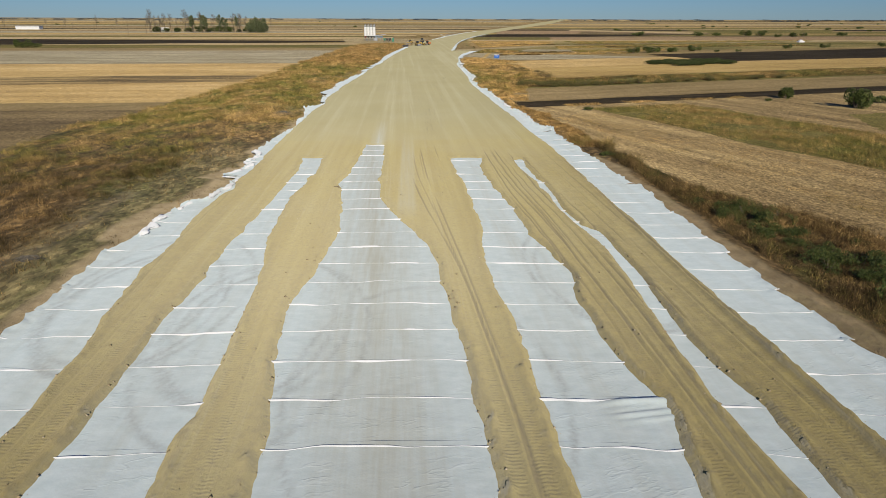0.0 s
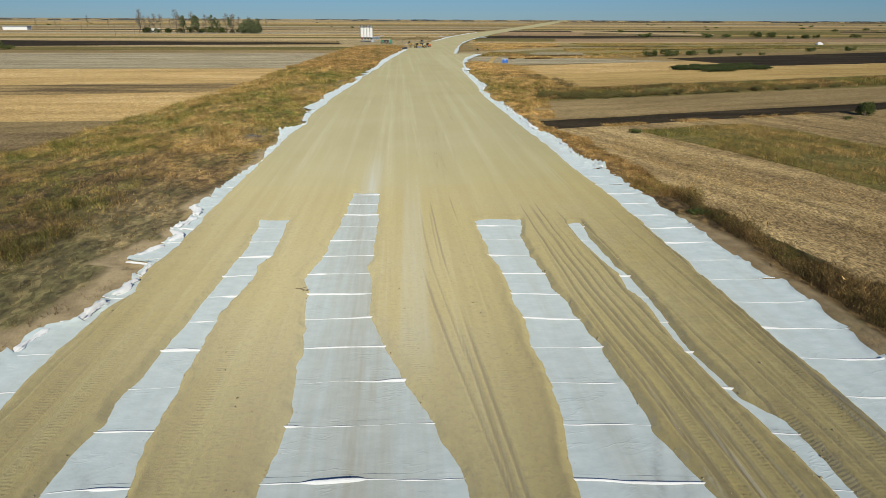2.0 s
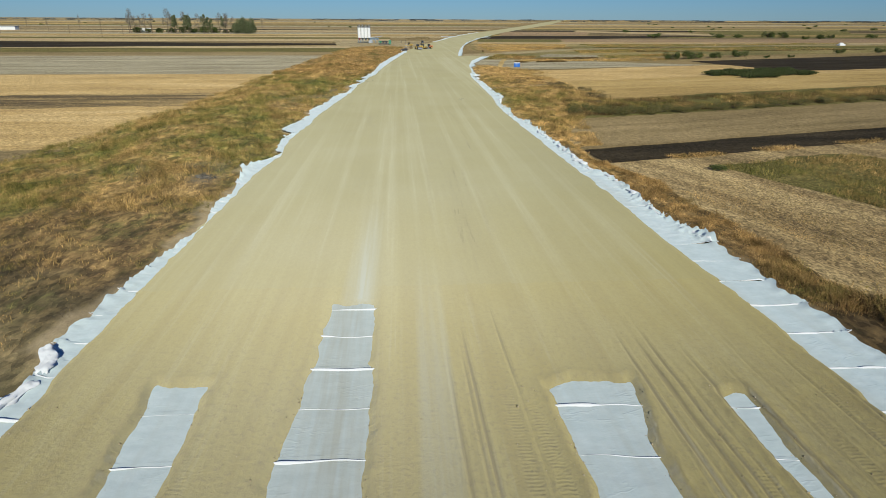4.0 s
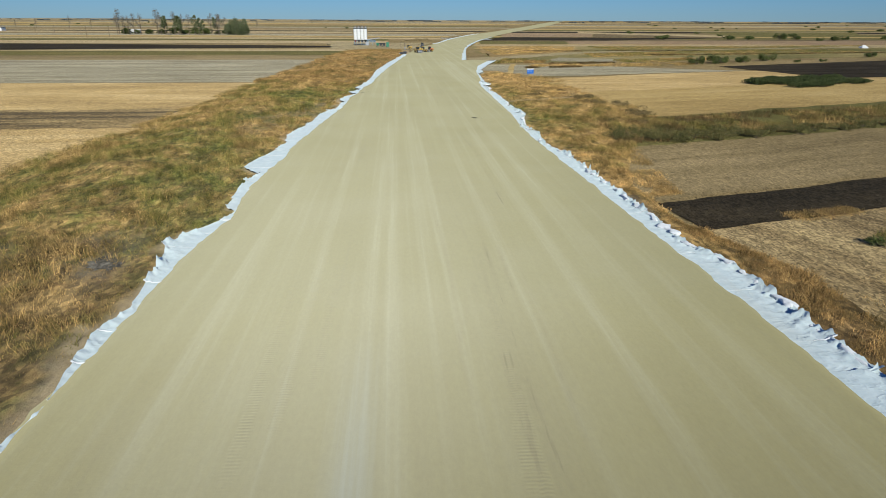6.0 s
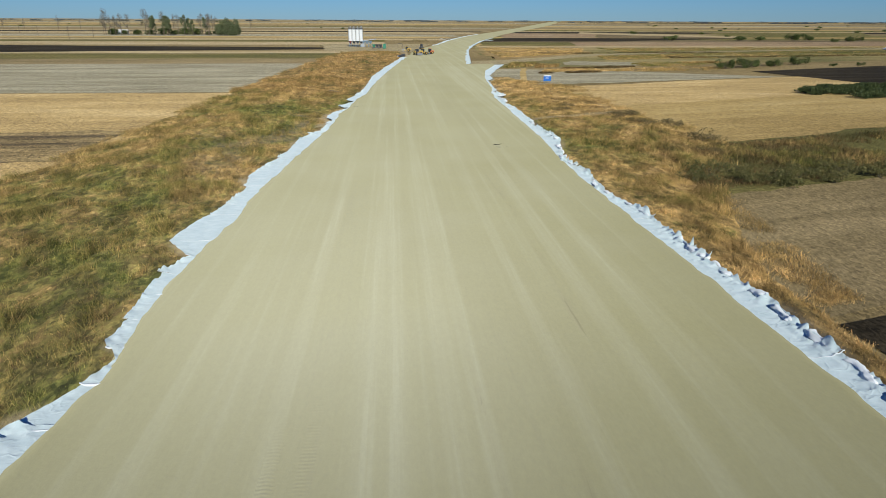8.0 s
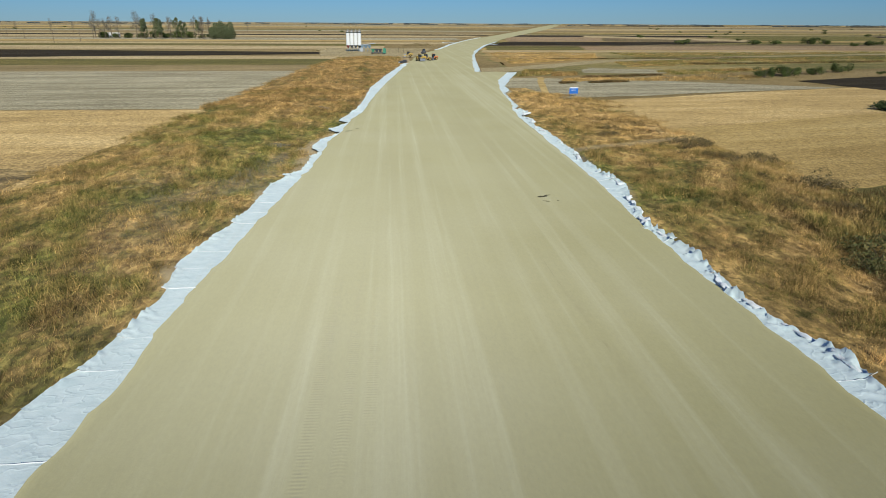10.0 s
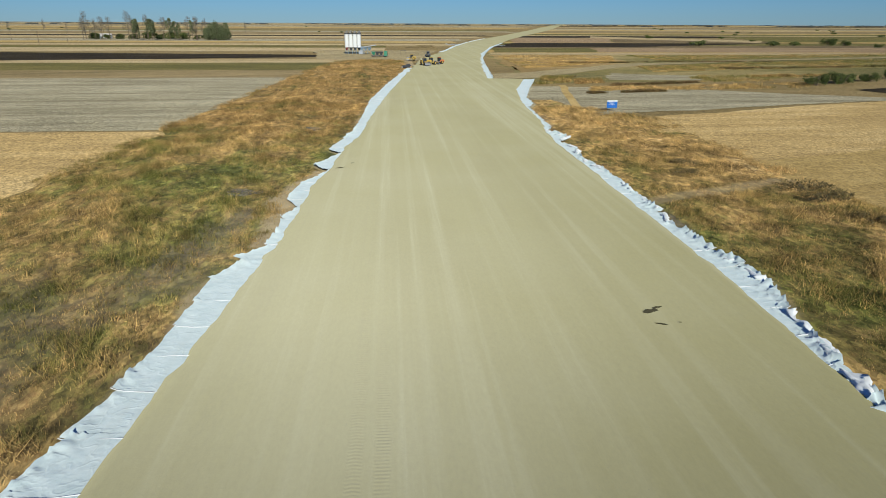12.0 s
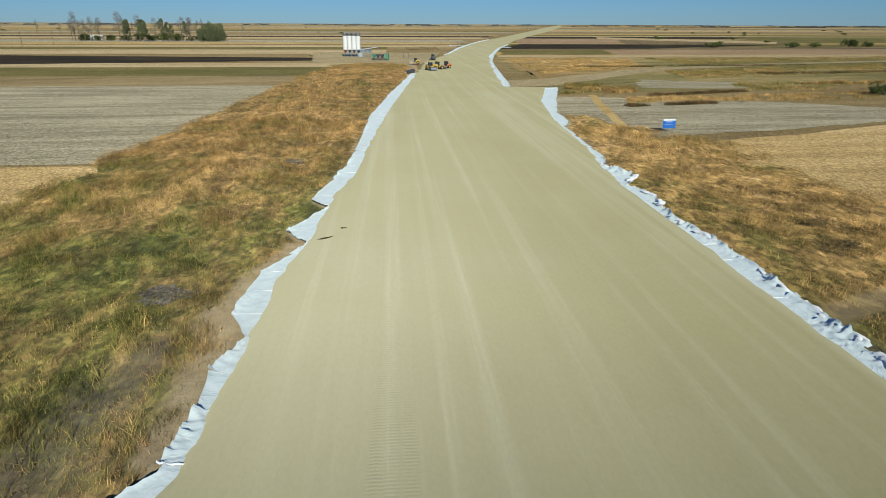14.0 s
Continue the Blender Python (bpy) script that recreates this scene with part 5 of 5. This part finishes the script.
def thicket():
    rng = np.random.default_rng(81)
    n = 42
    a, r = rng.uniform(0, 6.283, n), np.sqrt(rng.uniform(0, 1, n))
    px, py = 134 + np.cos(a) * r * 23 + np.sin(a) * r * 4, 297 + np.sin(a) * r * 13 + np.cos(a) * r * 7
    lobes = [(x, y, 0.9, rng.uniform(2.5, 4.5), rng.uniform(2.5, 4.5), rng.uniform(0.6, 1.1)) for x, y in zip(px, py)]
    ob = new("reed_thicket", leaf_mesh("reed_thicket", lobes, 30000, 0.24, REED, 82))
    ob.location.z = -0.25
    tagged(ob, "dense dark green reed thicket in the stubble", "thicket", kind="stuff")


thicket()


def grove():
    """Poplars round a far farmstead."""
    rng = random.Random(12)
    slim = [tree_kind(90 + i, 24, 8, 3800, 0.45, POPLAR, "poplar", "tall slim poplar in a far grove", True, 0.1 + 0.25 * i, "farm poplars") for i in range(3)]
    bare = tree_kind(95, 26, 9, 1500, 0.28, TWIG, "poplar", "tall bare poplar in a far grove", True, 0.1, "farm poplars")
    leafy = (-297, -292, -284, -279, -275, -257, -253, -250, -234)
    placed(slim, [(x + rng.uniform(-1, 1), 972 + rng.uniform(-4, 14), -0.3, rng.uniform(0.7, 1.0)) for x in leafy], 8)
    twiggy = (-361, -357, -352, -340, -337, -329, -309, -306, -288, -265, -242, -233, -228, -224)
    placed([bare], [(x + rng.uniform(-1, 1), 975 + rng.uniform(-4, 24), -0.3, rng.uniform(0.75, 1.15)) for x in twiggy], 13)
    full = shrub_kind(96, 14, 21, 9000, 0.5, POPLAR, "broad_tree", "broad leafy tree at the end of the grove", "tree", "farm trees")
    placed([full], [(-206, 978, -0.3, 1.05), (-200, 984, -0.3, 1.0), (-214, 980, -0.3, 0.95)], 9)
    low = shrub_kind(97, 14, 8, 900, 0.8, LEAF, "shrub", "dark bush in the farm grove", group="farm bushes")
    placed([low], [(-360 + 15 * i + rng.uniform(-4, 4), 1025 + rng.uniform(-8, 15), -0.3, rng.uniform(0.5, 1.15)) for i in range(10)], 10)
    thin = tree_kind(98, 24, 7, 1400, 0.25, TWIG, "poplar", "bare thin poplar in a far row", True, 0.1, "far poplar row")
    placed([thin], [(-1050 + 62 * i + rng.uniform(-15, 15), 1500 + rng.uniform(-30, 60), -0.3, rng.uniform(0.6, 1.1)) for i in range(13)], 11)


grove()


def far_scrub():
    """Bushes and tree belts scattered over the far plain."""
    rng = random.Random(31)
    kind = shrub_kind(99, 12, 6, 260, 1.1, LEAF, "shrub", "dark bush far out on the plain", group="far bushes")
    spots = []
    for i in range(120):
        side = rng.random() < 0.75
        y = (700 if side else 1500) * math.exp(rng.uniform(0, 1.6 if side else 0.9))
        x = 0.25 * y + rng.uniform(60, 1500) * (y / 1200) if side else -rng.uniform(50, 1500) * (y / 1200)
        row = round(y / 160) * 160 + rng.uniform(-10, 10)
        spots.append((x, row, -0.3, rng.uniform(0.35, 0.95)))
    placed([kind], spots, 12)
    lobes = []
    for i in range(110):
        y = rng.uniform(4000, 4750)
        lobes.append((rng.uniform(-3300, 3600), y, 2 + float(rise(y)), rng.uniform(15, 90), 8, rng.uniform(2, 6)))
    tagged(new("tree_belt", leaf_mesh("tree_belt", lobes, 12000, 3.5, HAZED_WOOD, 32)), "tree belts on the horizon with blue-grey haze in their colour", "woodland", kind="stuff")


far_scrub()

# ---- works, signs and small things ----
WHITE = paint("white silo paint", (0.78, 0.78, 0.76), 0.5, 0, 0.12)
STEEL = paint("galvanised steel", (0.35, 0.37, 0.40), 0.45, 0.6, 0.3)
DARK = paint("dark steel", (0.07, 0.075, 0.085), 0.6, 0.2, 0.3)
YELLOW = paint("machine yellow", (0.55, 0.36, 0.06), 0.5, 0, 0.35)
ORANGE = paint("machine orange", (0.60, 0.18, 0.05), 0.5, 0, 0.3)
GREEN_PAINT = paint("hopper green", (0.05, 0.25, 0.15), 0.5, 0, 0.25)
RUBBER = paint("tyre rubber", (0.03, 0.03, 0.03), 0.9, 0, 0.4, 0.1)
BLUE = paint("sign blue", (0.01, 0.13, 0.50), 0.45, 0, 0.1)
SIGN_WHITE = paint("sign white", (0.80, 0.80, 0.80), 0.5, 0, 0.05)
RED = paint("red oxide paint", (0.25, 0.05, 0.04), 0.6, 0, 0.3)
BLUE_STEEL = paint("blue-grey plant steel", (0.22, 0.32, 0.42), 0.5, 0.2, 0.3)
CONCRETE = paint("wall render", (0.60, 0.58, 0.54), 0.9, 0, 0.3, 0.1)
OIL = paint("oil", (0.072, 0.064, 0.034), 0.9, 0, 0.2, 0.1)
GLASS = Nodes("cab glass", 0.08, 0.5).done((0.03, 0.04, 0.05))


def silo_plant():
    for i in range(4):
        x = -32.4 + 2.68 * i
        s = thing("cement_silo", x, 624, -0.2, 0, "tall white cement silo on steel legs", "silo", "cement silos")
        bm = bmesh.new()
        bmesh.ops.create_cone(bm, cap_ends=True, segments=24, radius1=1.33, radius2=1.33, depth=10.3, matrix=Matrix.Translation((0, 0, 9.9)))
        bmesh.ops.create_cone(bm, cap_ends=True, segments=24, radius1=1.33, radius2=0.5, depth=0.4, matrix=Matrix.Translation((0, 0, 15.25)))
        part("barrel", bm, WHITE, s, smooth=False)
        bm = bmesh.new()
        bmesh.ops.create_cone(bm, cap_ends=True, segments=20, radius1=0.22, radius2=1.33, depth=2.2, matrix=Matrix.Translation((0, 0, 3.65)))
        part("cone", bm, DARK if i else RED, s, "dark discharge cone")
        for a in (45, 135, 225, 315):
            px, py = 1.15 * math.cos(radians(a)), 1.15 * math.sin(radians(a))
            part("leg", rod((px, py, 0), (px, py, 5.4), 0.10, sides=6), BLUE_STEEL, s)
        for a in (0, 90, 180, 270):
            p = [(1.15 * math.cos(radians(a + k)), 1.15 * math.sin(radians(a + k))) for k in (-45, 45)]
            part("brace", rod((*p[0], 0.4), (*p[1], 3.6), 0.05, sides=5), BLUE_STEEL, s)
        part("platform", box(0, 0, 15.45, 2.8, 2.8, 0.10), DARK, s)
        bm = bmesh.new()
        for k in range(4):
            a, b = [(1.35 * math.cos(radians(45 + 90 * j)) * 1.0, 1.35 * math.sin(radians(45 + 90 * j))) for j in (k, k + 1)]
            for zz in (16.0, 16.5):
                add_rod(bm, (*a, zz), (*b, zz), 0.04, sides=5)
            add_rod(bm, (*a, 15.5), (*a, 16.5), 0.04, sides=5)
        part("railing", bm, DARK, s)
        part("filter", box(0.3, 0.2, 15.5, 0.8, 0.8, 1.1, 0.1), STEEL, s, "grey dust filter box")
        part("top_band", rod((0, 0, 14.0), (0, 0, 15.0), 1.35, sides=24), DARK, s, "dark band under the roof")
        s.scale = (0.97, 0.97, 0.88)
    p = thing("batching_plant", -19.5, 622, -0.2, 0, "blue-grey steel batching plant with bins and conveyor", "plant")
    part("frame", rod((-3, 0, 0), (-3, 0, 5), 0.2), BLUE_STEEL, p)
    for x in (-3, -0.5, 2):
        bm = bmesh.new()
        bmesh.ops.create_cone(bm, cap_ends=True, segments=4, radius1=0.5, radius2=1.7, depth=2.0, matrix=Matrix.Translation((x, 0, 3.2)) @ Matrix.Rotation(math.pi / 4, 4, "Z"))
        part("bin", bm, BLUE_STEEL, p)
        for dx in (-1, 1):
            part("leg", rod((x + dx, 0, 0), (x + dx, 0, 4.2), 0.12, sides=6), BLUE_STEEL, p)
    part("conveyor", box(0, 0, 0, 12, 0.9, 0.5, 0.05, pose(0.5, 0, 4.6, 0, -8, 0)), STEEL, p)
    part("control_cabin", box(-3.6, -1.5, 0, 2.4, 2.4, 2.4, 0.06), STEEL, p)
    h = thing("aggregate_hopper", -10.5, 584, -0.15, -8, "green and dark aggregate hopper trailer", "hopper")
    part("chassis", box(0, 0, 0.7, 9.5, 2.2, 0.35, 0.04), DARK, h)
    part("end_box", box(4.0, 0, 0.4, 1.8, 2.5, 3.1, 0.06), GREEN_PAINT, h, "green end cabin")
    for x in (-3.4, -1.1, 1.2):
        bm = bmesh.new()
        bmesh.ops.create_cone(bm, cap_ends=True, segments=4, radius1=0.7, radius2=1.65, depth=1.9, matrix=Matrix.Translation((x, 0, 2.1)) @ Matrix.Rotation(math.pi / 4, 4, "Z"))
        part("hopper_bin", bm, GREEN_PAINT if x < -3 else DARK, h)
    for x in (-4.2, 0, 3.0):
        for y in (-1, 1):
            part("leg", box(x, y, 0, 0.2, 0.2, 0.75), DARK, h)
    g = thing("barrier_gate", 4.5, 606, -0.15, 0, "dark steel portal frame beside the yard", "gate")
    for x in (-1.6, 1.6):
        part("post", rod((x, 0, 0), (x, 0, 3.0), 0.12, sides=6), DARK, g)
    part("bar", rod((-1.6, 0, 2.9), (1.6, 0, 2.9), 0.10, sides=6), DARK, g)
    bm = bmesh.new()
    bmesh.ops.create_icosphere(bm, subdivisions=3, radius=1)
    for v in bm.verts:
        v.co = Vector((v.co.x * 5, v.co.y * 4, max(v.co.z, -0.1) * 1.9)) * (0.85 + 0.3 * noise.noise(v.co * 1.5))
    tagged(part("sand_heap", bm, TRACK, None, "low heap of pale sand in the yard", True), category="heap").location = (-52, 640, -0.2)
    bm = bmesh.new()
    bmesh.ops.create_icosphere(bm, subdivisions=3, radius=1)
    for v in bm.verts:
        v.co = Vector((v.co.x * 16, v.co.y * 6, max(v.co.z, -0.1) * 2.6)) * (0.8 + 0.4 * noise.noise(v.co * 1.8))
    tagged(part("soil_heap", bm, TAN, None, "long low heap of tan soil behind the yard", True), category="heap").location = (22, 740, -0.2)


silo_plant()


def wheel(parent, x, y, r, w):
    bm = bmesh.new()
    m = Matrix.Translation((x, y, r)) @ Matrix.Rotation(math.pi / 2, 4, "X")
    bmesh.ops.create_cone(bm, cap_ends=True, segments=20, radius1=r, radius2=r, depth=w, matrix=m)
    bmesh.ops.bevel(bm, geom=[e for e in bm.edges if len(e.link_faces) == 2 and e.calc_face_angle() > 1], offset=r * 0.12, segments=2, affect="EDGES")
    ob = part("wheel", bm, RUBBER, parent)
    bm = bmesh.new()
    bmesh.ops.create_cone(bm, cap_ends=True, segments=14, radius1=r * 0.5, radius2=r * 0.5, depth=w + 0.06, matrix=m)
    part("rim", bm, YELLOW, ob)


def wheel_loader(x, y, turn, label):
    o = thing("wheel_loader", x, y, TOP, turn, label, "loader", "road machines")
    part("rear_body", box(-1.9, 0, 1.0, 2.6, 2.2, 1.3, 0.12), YELLOW, o)
    part("front_frame", box(0.9, 0, 0.9, 1.8, 1.3, 0.9, 0.1), YELLOW, o)
    c = part("cab", box(-0.4, 0, 1.3, 1.5, 1.6, 2.0, 0.12), DARK, o)
    part("cab_roof", box(-0.4, 0, 3.3, 1.7, 1.8, 0.16, 0.05), YELLOW, c)
    part("windscreen", box(0.36, 0, 2.0, 0.05, 1.3, 1.1), GLASS, c)
    for s in (-1, 1):
        part("side_window", box(-0.4, s * 0.81, 2.0, 1.1, 0.04, 1.1), GLASS, c)
        part("lift_arm", box(0, 0, 0, 2.9, 0.18, 0.3, 0.04, pose(2.2, s * 0.55, 1.2, 0, 12, 0)), YELLOW, o)
        for px in (-2.0, 1.4):
            wheel(o, px, s * 1.05, 0.8, 0.6)
    part("exhaust", rod((-2.3, 0.4, 2.2), (-2.3, 0.4, 3.0), 0.07, sides=6), DARK, o)
    bm = bmesh.new()
    prof = [(3.3, 0.15), (4.4, 0.2), (4.2, 0.35), (3.6, 0.5), (3.45, 1.0), (3.7, 1.45), (3.5, 1.5), (3.2, 1.0)]
    rows = [[bm.verts.new((px, s * 1.35, pz)) for px, pz in prof] for s in (-1, 1)]
    for i in range(len(prof)):
        j = (i + 1) % len(prof)
        bm.faces.new((rows[0][i], rows[0][j], rows[1][j], rows[1][i]))
    bm.faces.new(rows[0][::-1]), bm.faces.new(rows[1])
    part("bucket", bm, STEEL, o, "worn steel bucket")
    return o


def road_roller(x, y, turn, label, coat):
    o = thing("road_roller", x, y, TOP, turn, label, "roller", "road machines")
    part("rear_body", box(-1.6, 0, 0.9, 2.4, 1.9, 1.1, 0.15), coat, o)
    c = part("cab", box(-0.4, 0, 1.2, 1.4, 1.6, 1.8, 0.1), GLASS, o)
    part("cab_roof", box(-0.4, 0, 3.0, 1.6, 1.8, 0.14, 0.05), coat, c)
    bm = bmesh.new()
    bmesh.ops.create_cone(bm, cap_ends=True, segments=28, radius1=0.78, radius2=0.78, depth=2.1, matrix=Matrix.Translation((1.8, 0, 0.78)) @ Matrix.Rotation(math.pi / 2, 4, "X"))
    part("drum", bm, STEEL, o, "smooth steel drum")
    for s in (-1, 1):
        part("yoke", box(1.4, s * 1.18, 0.6, 2.2, 0.16, 0.4, 0.03), coat, o)
        wheel(o, -1.6, s * 0.85, 0.78, 0.55)
    return o


wheel_loader(12.6, 494, -70, "yellow wheel loader parked on the sand road")
wheel_loader(16.2, 499, 25, "yellow wheel loader parked on the sand road")
# added roller, standing in for an orange part of the loaders
road_roller(20.0, 506, 200, "orange roller shape standing in for a machine's orange part", ORANGE)
road_roller(7.4, 538, 175, "yellow road roller standing by the yard", YELLOW)
# machine shape used in place of a dark pile with white cloth
road_roller(18.5, 575, 100, "dark roller shape standing in for a far pile with white cloth", DARK)


def cloth_roll(x, y, turn):
    o = thing("geotextile_roll", x, y, TOP * 0.4, turn, "dark-wrapped rolls of geotextile lying at the road's edge", "roll", "cloth rolls")
    for i, (dy, z, m) in enumerate(((-0.5, 0.3, DARK), (0.3, 0.3, WHITE), (-0.1, 0.8, DARK))):
        part("roll", rod((-2, dy, z), (2, dy, z), 0.32, sides=14), m, o)


cloth_roll(4.4, 487, 70)
cloth_roll(3.2, 480, 40)


def info_board():
    o = thing("info_board", 47.9, 328, -0.2, 4, "blue information board with white head strip on two posts", "sign")
    part("panel", box(0, 0, 0.75, 2.5, 0.06, 1.75, 0.01), BLUE, o)
    part("head_strip", box(0, -0.045, 2.2, 2.5, 0.03, 0.3), SIGN_WHITE, o, "white head strip")
    for i, w in enumerate((1.9, 1.2, 2.1)):
        part("text_bar", box(-0.15 + 0.1 * (i % 2), -0.045, 2.02 - 0.25 * i, w * 0.7, 0.03, 0.035), SIGN_WHITE, o)
    for x in (-0.9, 0.9):
        part("post", box(x, 0.07, 0, 0.08, 0.08, 2.4), STEEL, o)


info_board()


def stain(x, y, sx, sy, turn, seed):
    rng = random.Random(seed)
    bm = bmesh.new()
    ring = [bm.verts.new((math.cos(a * 0.2094) * sx * rng.uniform(0.6, 1.15), math.sin(a * 0.2094) * sy * rng.uniform(0.55, 1.2), 0)) for a in range(30)]
    bm.faces.new(ring)
    bmesh.ops.triangulate(bm, faces=bm.faces[:])
    ob = part("oil_stain", bm, OIL, None, "dark oil stain soaked into the sand")
    tagged(ob, category="stain", kind="structure")
    ob.matrix_basis = pose(x, y, TOP + 0.055, 0, 0, turn)


stain(14.3, 219.8, 0.8, 0.27, 20, 1)
stain(15.0, 220.35, 0.42, 0.13, 14, 2)
stain(14.3, 217.8, 0.42, 0.12, -20, 3)
stain(15.66, 217.95, 0.12, 0.08, 0, 4)
stain(-10.4, 267.4, 0.75, 0.22, 32, 5)
stain(-8.9, 270.4, 0.35, 0.2, 0, 6)

for spot in ((-21, 256, 2.0, 2.0), (-25.5, 141, 1.3, 1.6), (-31, 51, 1.2, 0.7), (-18, 303, 1.4, 2.2)):
    x, y, sx, sy = spot
    rng = np.random.default_rng(int(y))
    a = np.linspace(0, 2 * math.pi, 29)[:-1]
    rr = 0.7 + 0.5 * rng.random(28)
    rings = [np.stack([x + np.cos(a) * sx * rr * f, y + np.sin(a) * sy * rr * f], -1) for f in (0.02, 0.35, 0.7, 1.0)]
    p = np.concatenate(rings)
    zz = verge_z(p[:, 0], p[:, 1], CLOTH_LEFT(p[:, 1]) + 4, VERGE_LEFT_EDGE(p[:, 1]), 555) + 0.05
    v = np.column_stack([p, zz])
    f = [(i * 28 + j, i * 28 + (j + 1) % 28, (i + 1) * 28 + (j + 1) % 28, (i + 1) * 28 + j) for i in range(3) for j in range(28)]
    tagged(new("burnt_patch", mesh_from("burnt_patch", v, np.array(f), ASH, True)), "grey ash of a burnt patch among the weeds", "ash", kind="structure")


def branch(x, y, turn):
    o = thing("branch", x, y, TOP + 0.02, turn, "dark broken branch lying on the sand", "branch")
    part("stem", rod((-0.55, 0, 0.05), (0.5, 0.06, 0.09), 0.045, 0.02, 6), BARK, o)
    for px, dy, dz, length in ((-0.2, 0.35, 0.14, 0.03), (0.15, -0.3, 0.10, 0.026), (0.3, 0.22, 0.16, 0.02)):
        part("twig", rod((px, 0.03, 0.07), (px + 0.28, dy, dz), length, 0.008, 5), BARK, o)


branch(-7.75, 73.2, -36)


def clods():
    """Lumps of sand and small stones along the edges of the spread sand."""
    rng = np.random.default_rng(55)
    spots = []
    while len(spots) < 4500:
        x, y = rng.uniform(-21, 24), rng.uniform(16, 90)
        d = float(inside(np.array(x), np.array(y)))
        if (-0.15 < d < 0.6 and rng.random() < 0.8) or (d > 0 and rng.random() < 0.02):
            spots.append((x, y, d))
    tetra = np.array([(1, 0, 0), (-1, 0, 0), (0, 1, 0), (0, -1, 0), (0, 0, 1), (0, 0, -1)], float)
    tri = np.array([(0, 2, 4), (2, 1, 4), (1, 3, 4), (3, 0, 4), (2, 0, 5), (1, 2, 5), (3, 1, 5), (0, 3, 5)])
    verts, faces = [], []
    for i, (x, y, d) in enumerate(spots):
        r = 0.03 + (0.09 if y < 52 else 0.05) * rng.random() ** 4 if d > 0.05 else 0.025
        z = np.clip(d / 0.55, 0.05, 1) * TOP + r * 0.3
        verts.append(np.array([x, y, z]) + tetra * r * rng.uniform(0.6, 1.2, (6, 3)))
        faces.append(tri + 6 * i)
    tagged(new("clods", mesh_from("clods", np.concatenate(verts), np.concatenate(faces), STONE)), "loose clods and small stones along the sand's edges", "clods", kind="stuff")


clods()


def farm():
    o = thing("farm_house", -364, 1058, -0.3, 10, "small white farmhouse among trees", "house")
    part("wall", box(0, 0, 0, 14, 7, 3.2), WHITE, o)
    bm = bmesh.new()
    p = [bm.verts.new(c) for c in ((-7.4, -3.9, 3.2), (7.4, -3.9, 3.2), (7.4, 3.9, 3.2), (-7.4, 3.9, 3.2), (-7.4, 0, 5.8), (7.4, 0, 5.8))]
    for q in ((0, 1, 5, 4), (2, 3, 4, 5), (0, 4, 3), (1, 2, 5), (3, 2, 1, 0)):
        bm.faces.new([p[i] for i in q])
    part("roof", bm, CONCRETE, o)
    for x in (-4, 0, 4):
        part("window", box(x, -3.52, 1.0, 1.2, 0.08, 1.3), GLASS, o)
    h = thing("long_barn", -650, 1220, -0.3, 0, "long low white barn far out on the plain", "barn")
    part("wall", box(0, 0, 0, 40, 12, 5), WHITE, h)
    part("roof", box(0, 0, 5, 41, 13, 1.0, 0.3), STEEL, h)
    w = thing("field_hut", 363, 583, -0.3, 0, "small white hut with a tent-like roof", "hut")
    part("wall", box(0, 0, 0, 5, 4, 0.6), WHITE, w)
    bm = bmesh.new()
    p = [bm.verts.new(c) for c in ((-2.7, -2.3, 0.6), (2.7, -2.3, 0.6), (2.7, 2.3, 0.6), (-2.7, 2.3, 0.6), (-1.0, 0, 2.4), (1.0, 0, 2.4))]
    for q in ((0, 1, 5, 4), (2, 3, 4, 5), (0, 4, 3), (1, 2, 5), (3, 2, 1, 0)):
        bm.faces.new([p[i] for i in q])
    part("roof", bm, WHITE, w)
    pole = thing("utility_pole", -312, 845, -0.3, 0, "grey wooden utility pole in the fields", "pole", "utility poles")
    part("shaft", rod((0, 0, 0), (0, 0, 12), 0.22, 0.15, 8), BARK, pole)
    part("crossarm", box(0, 0, 11, 2.0, 0.15, 0.2), BARK, pole)
    for x, y in ((-316, 800), (-420, 950), (-520, 1100)):
        copy_thing(pole, pose(x, y, -0.3))


farm()
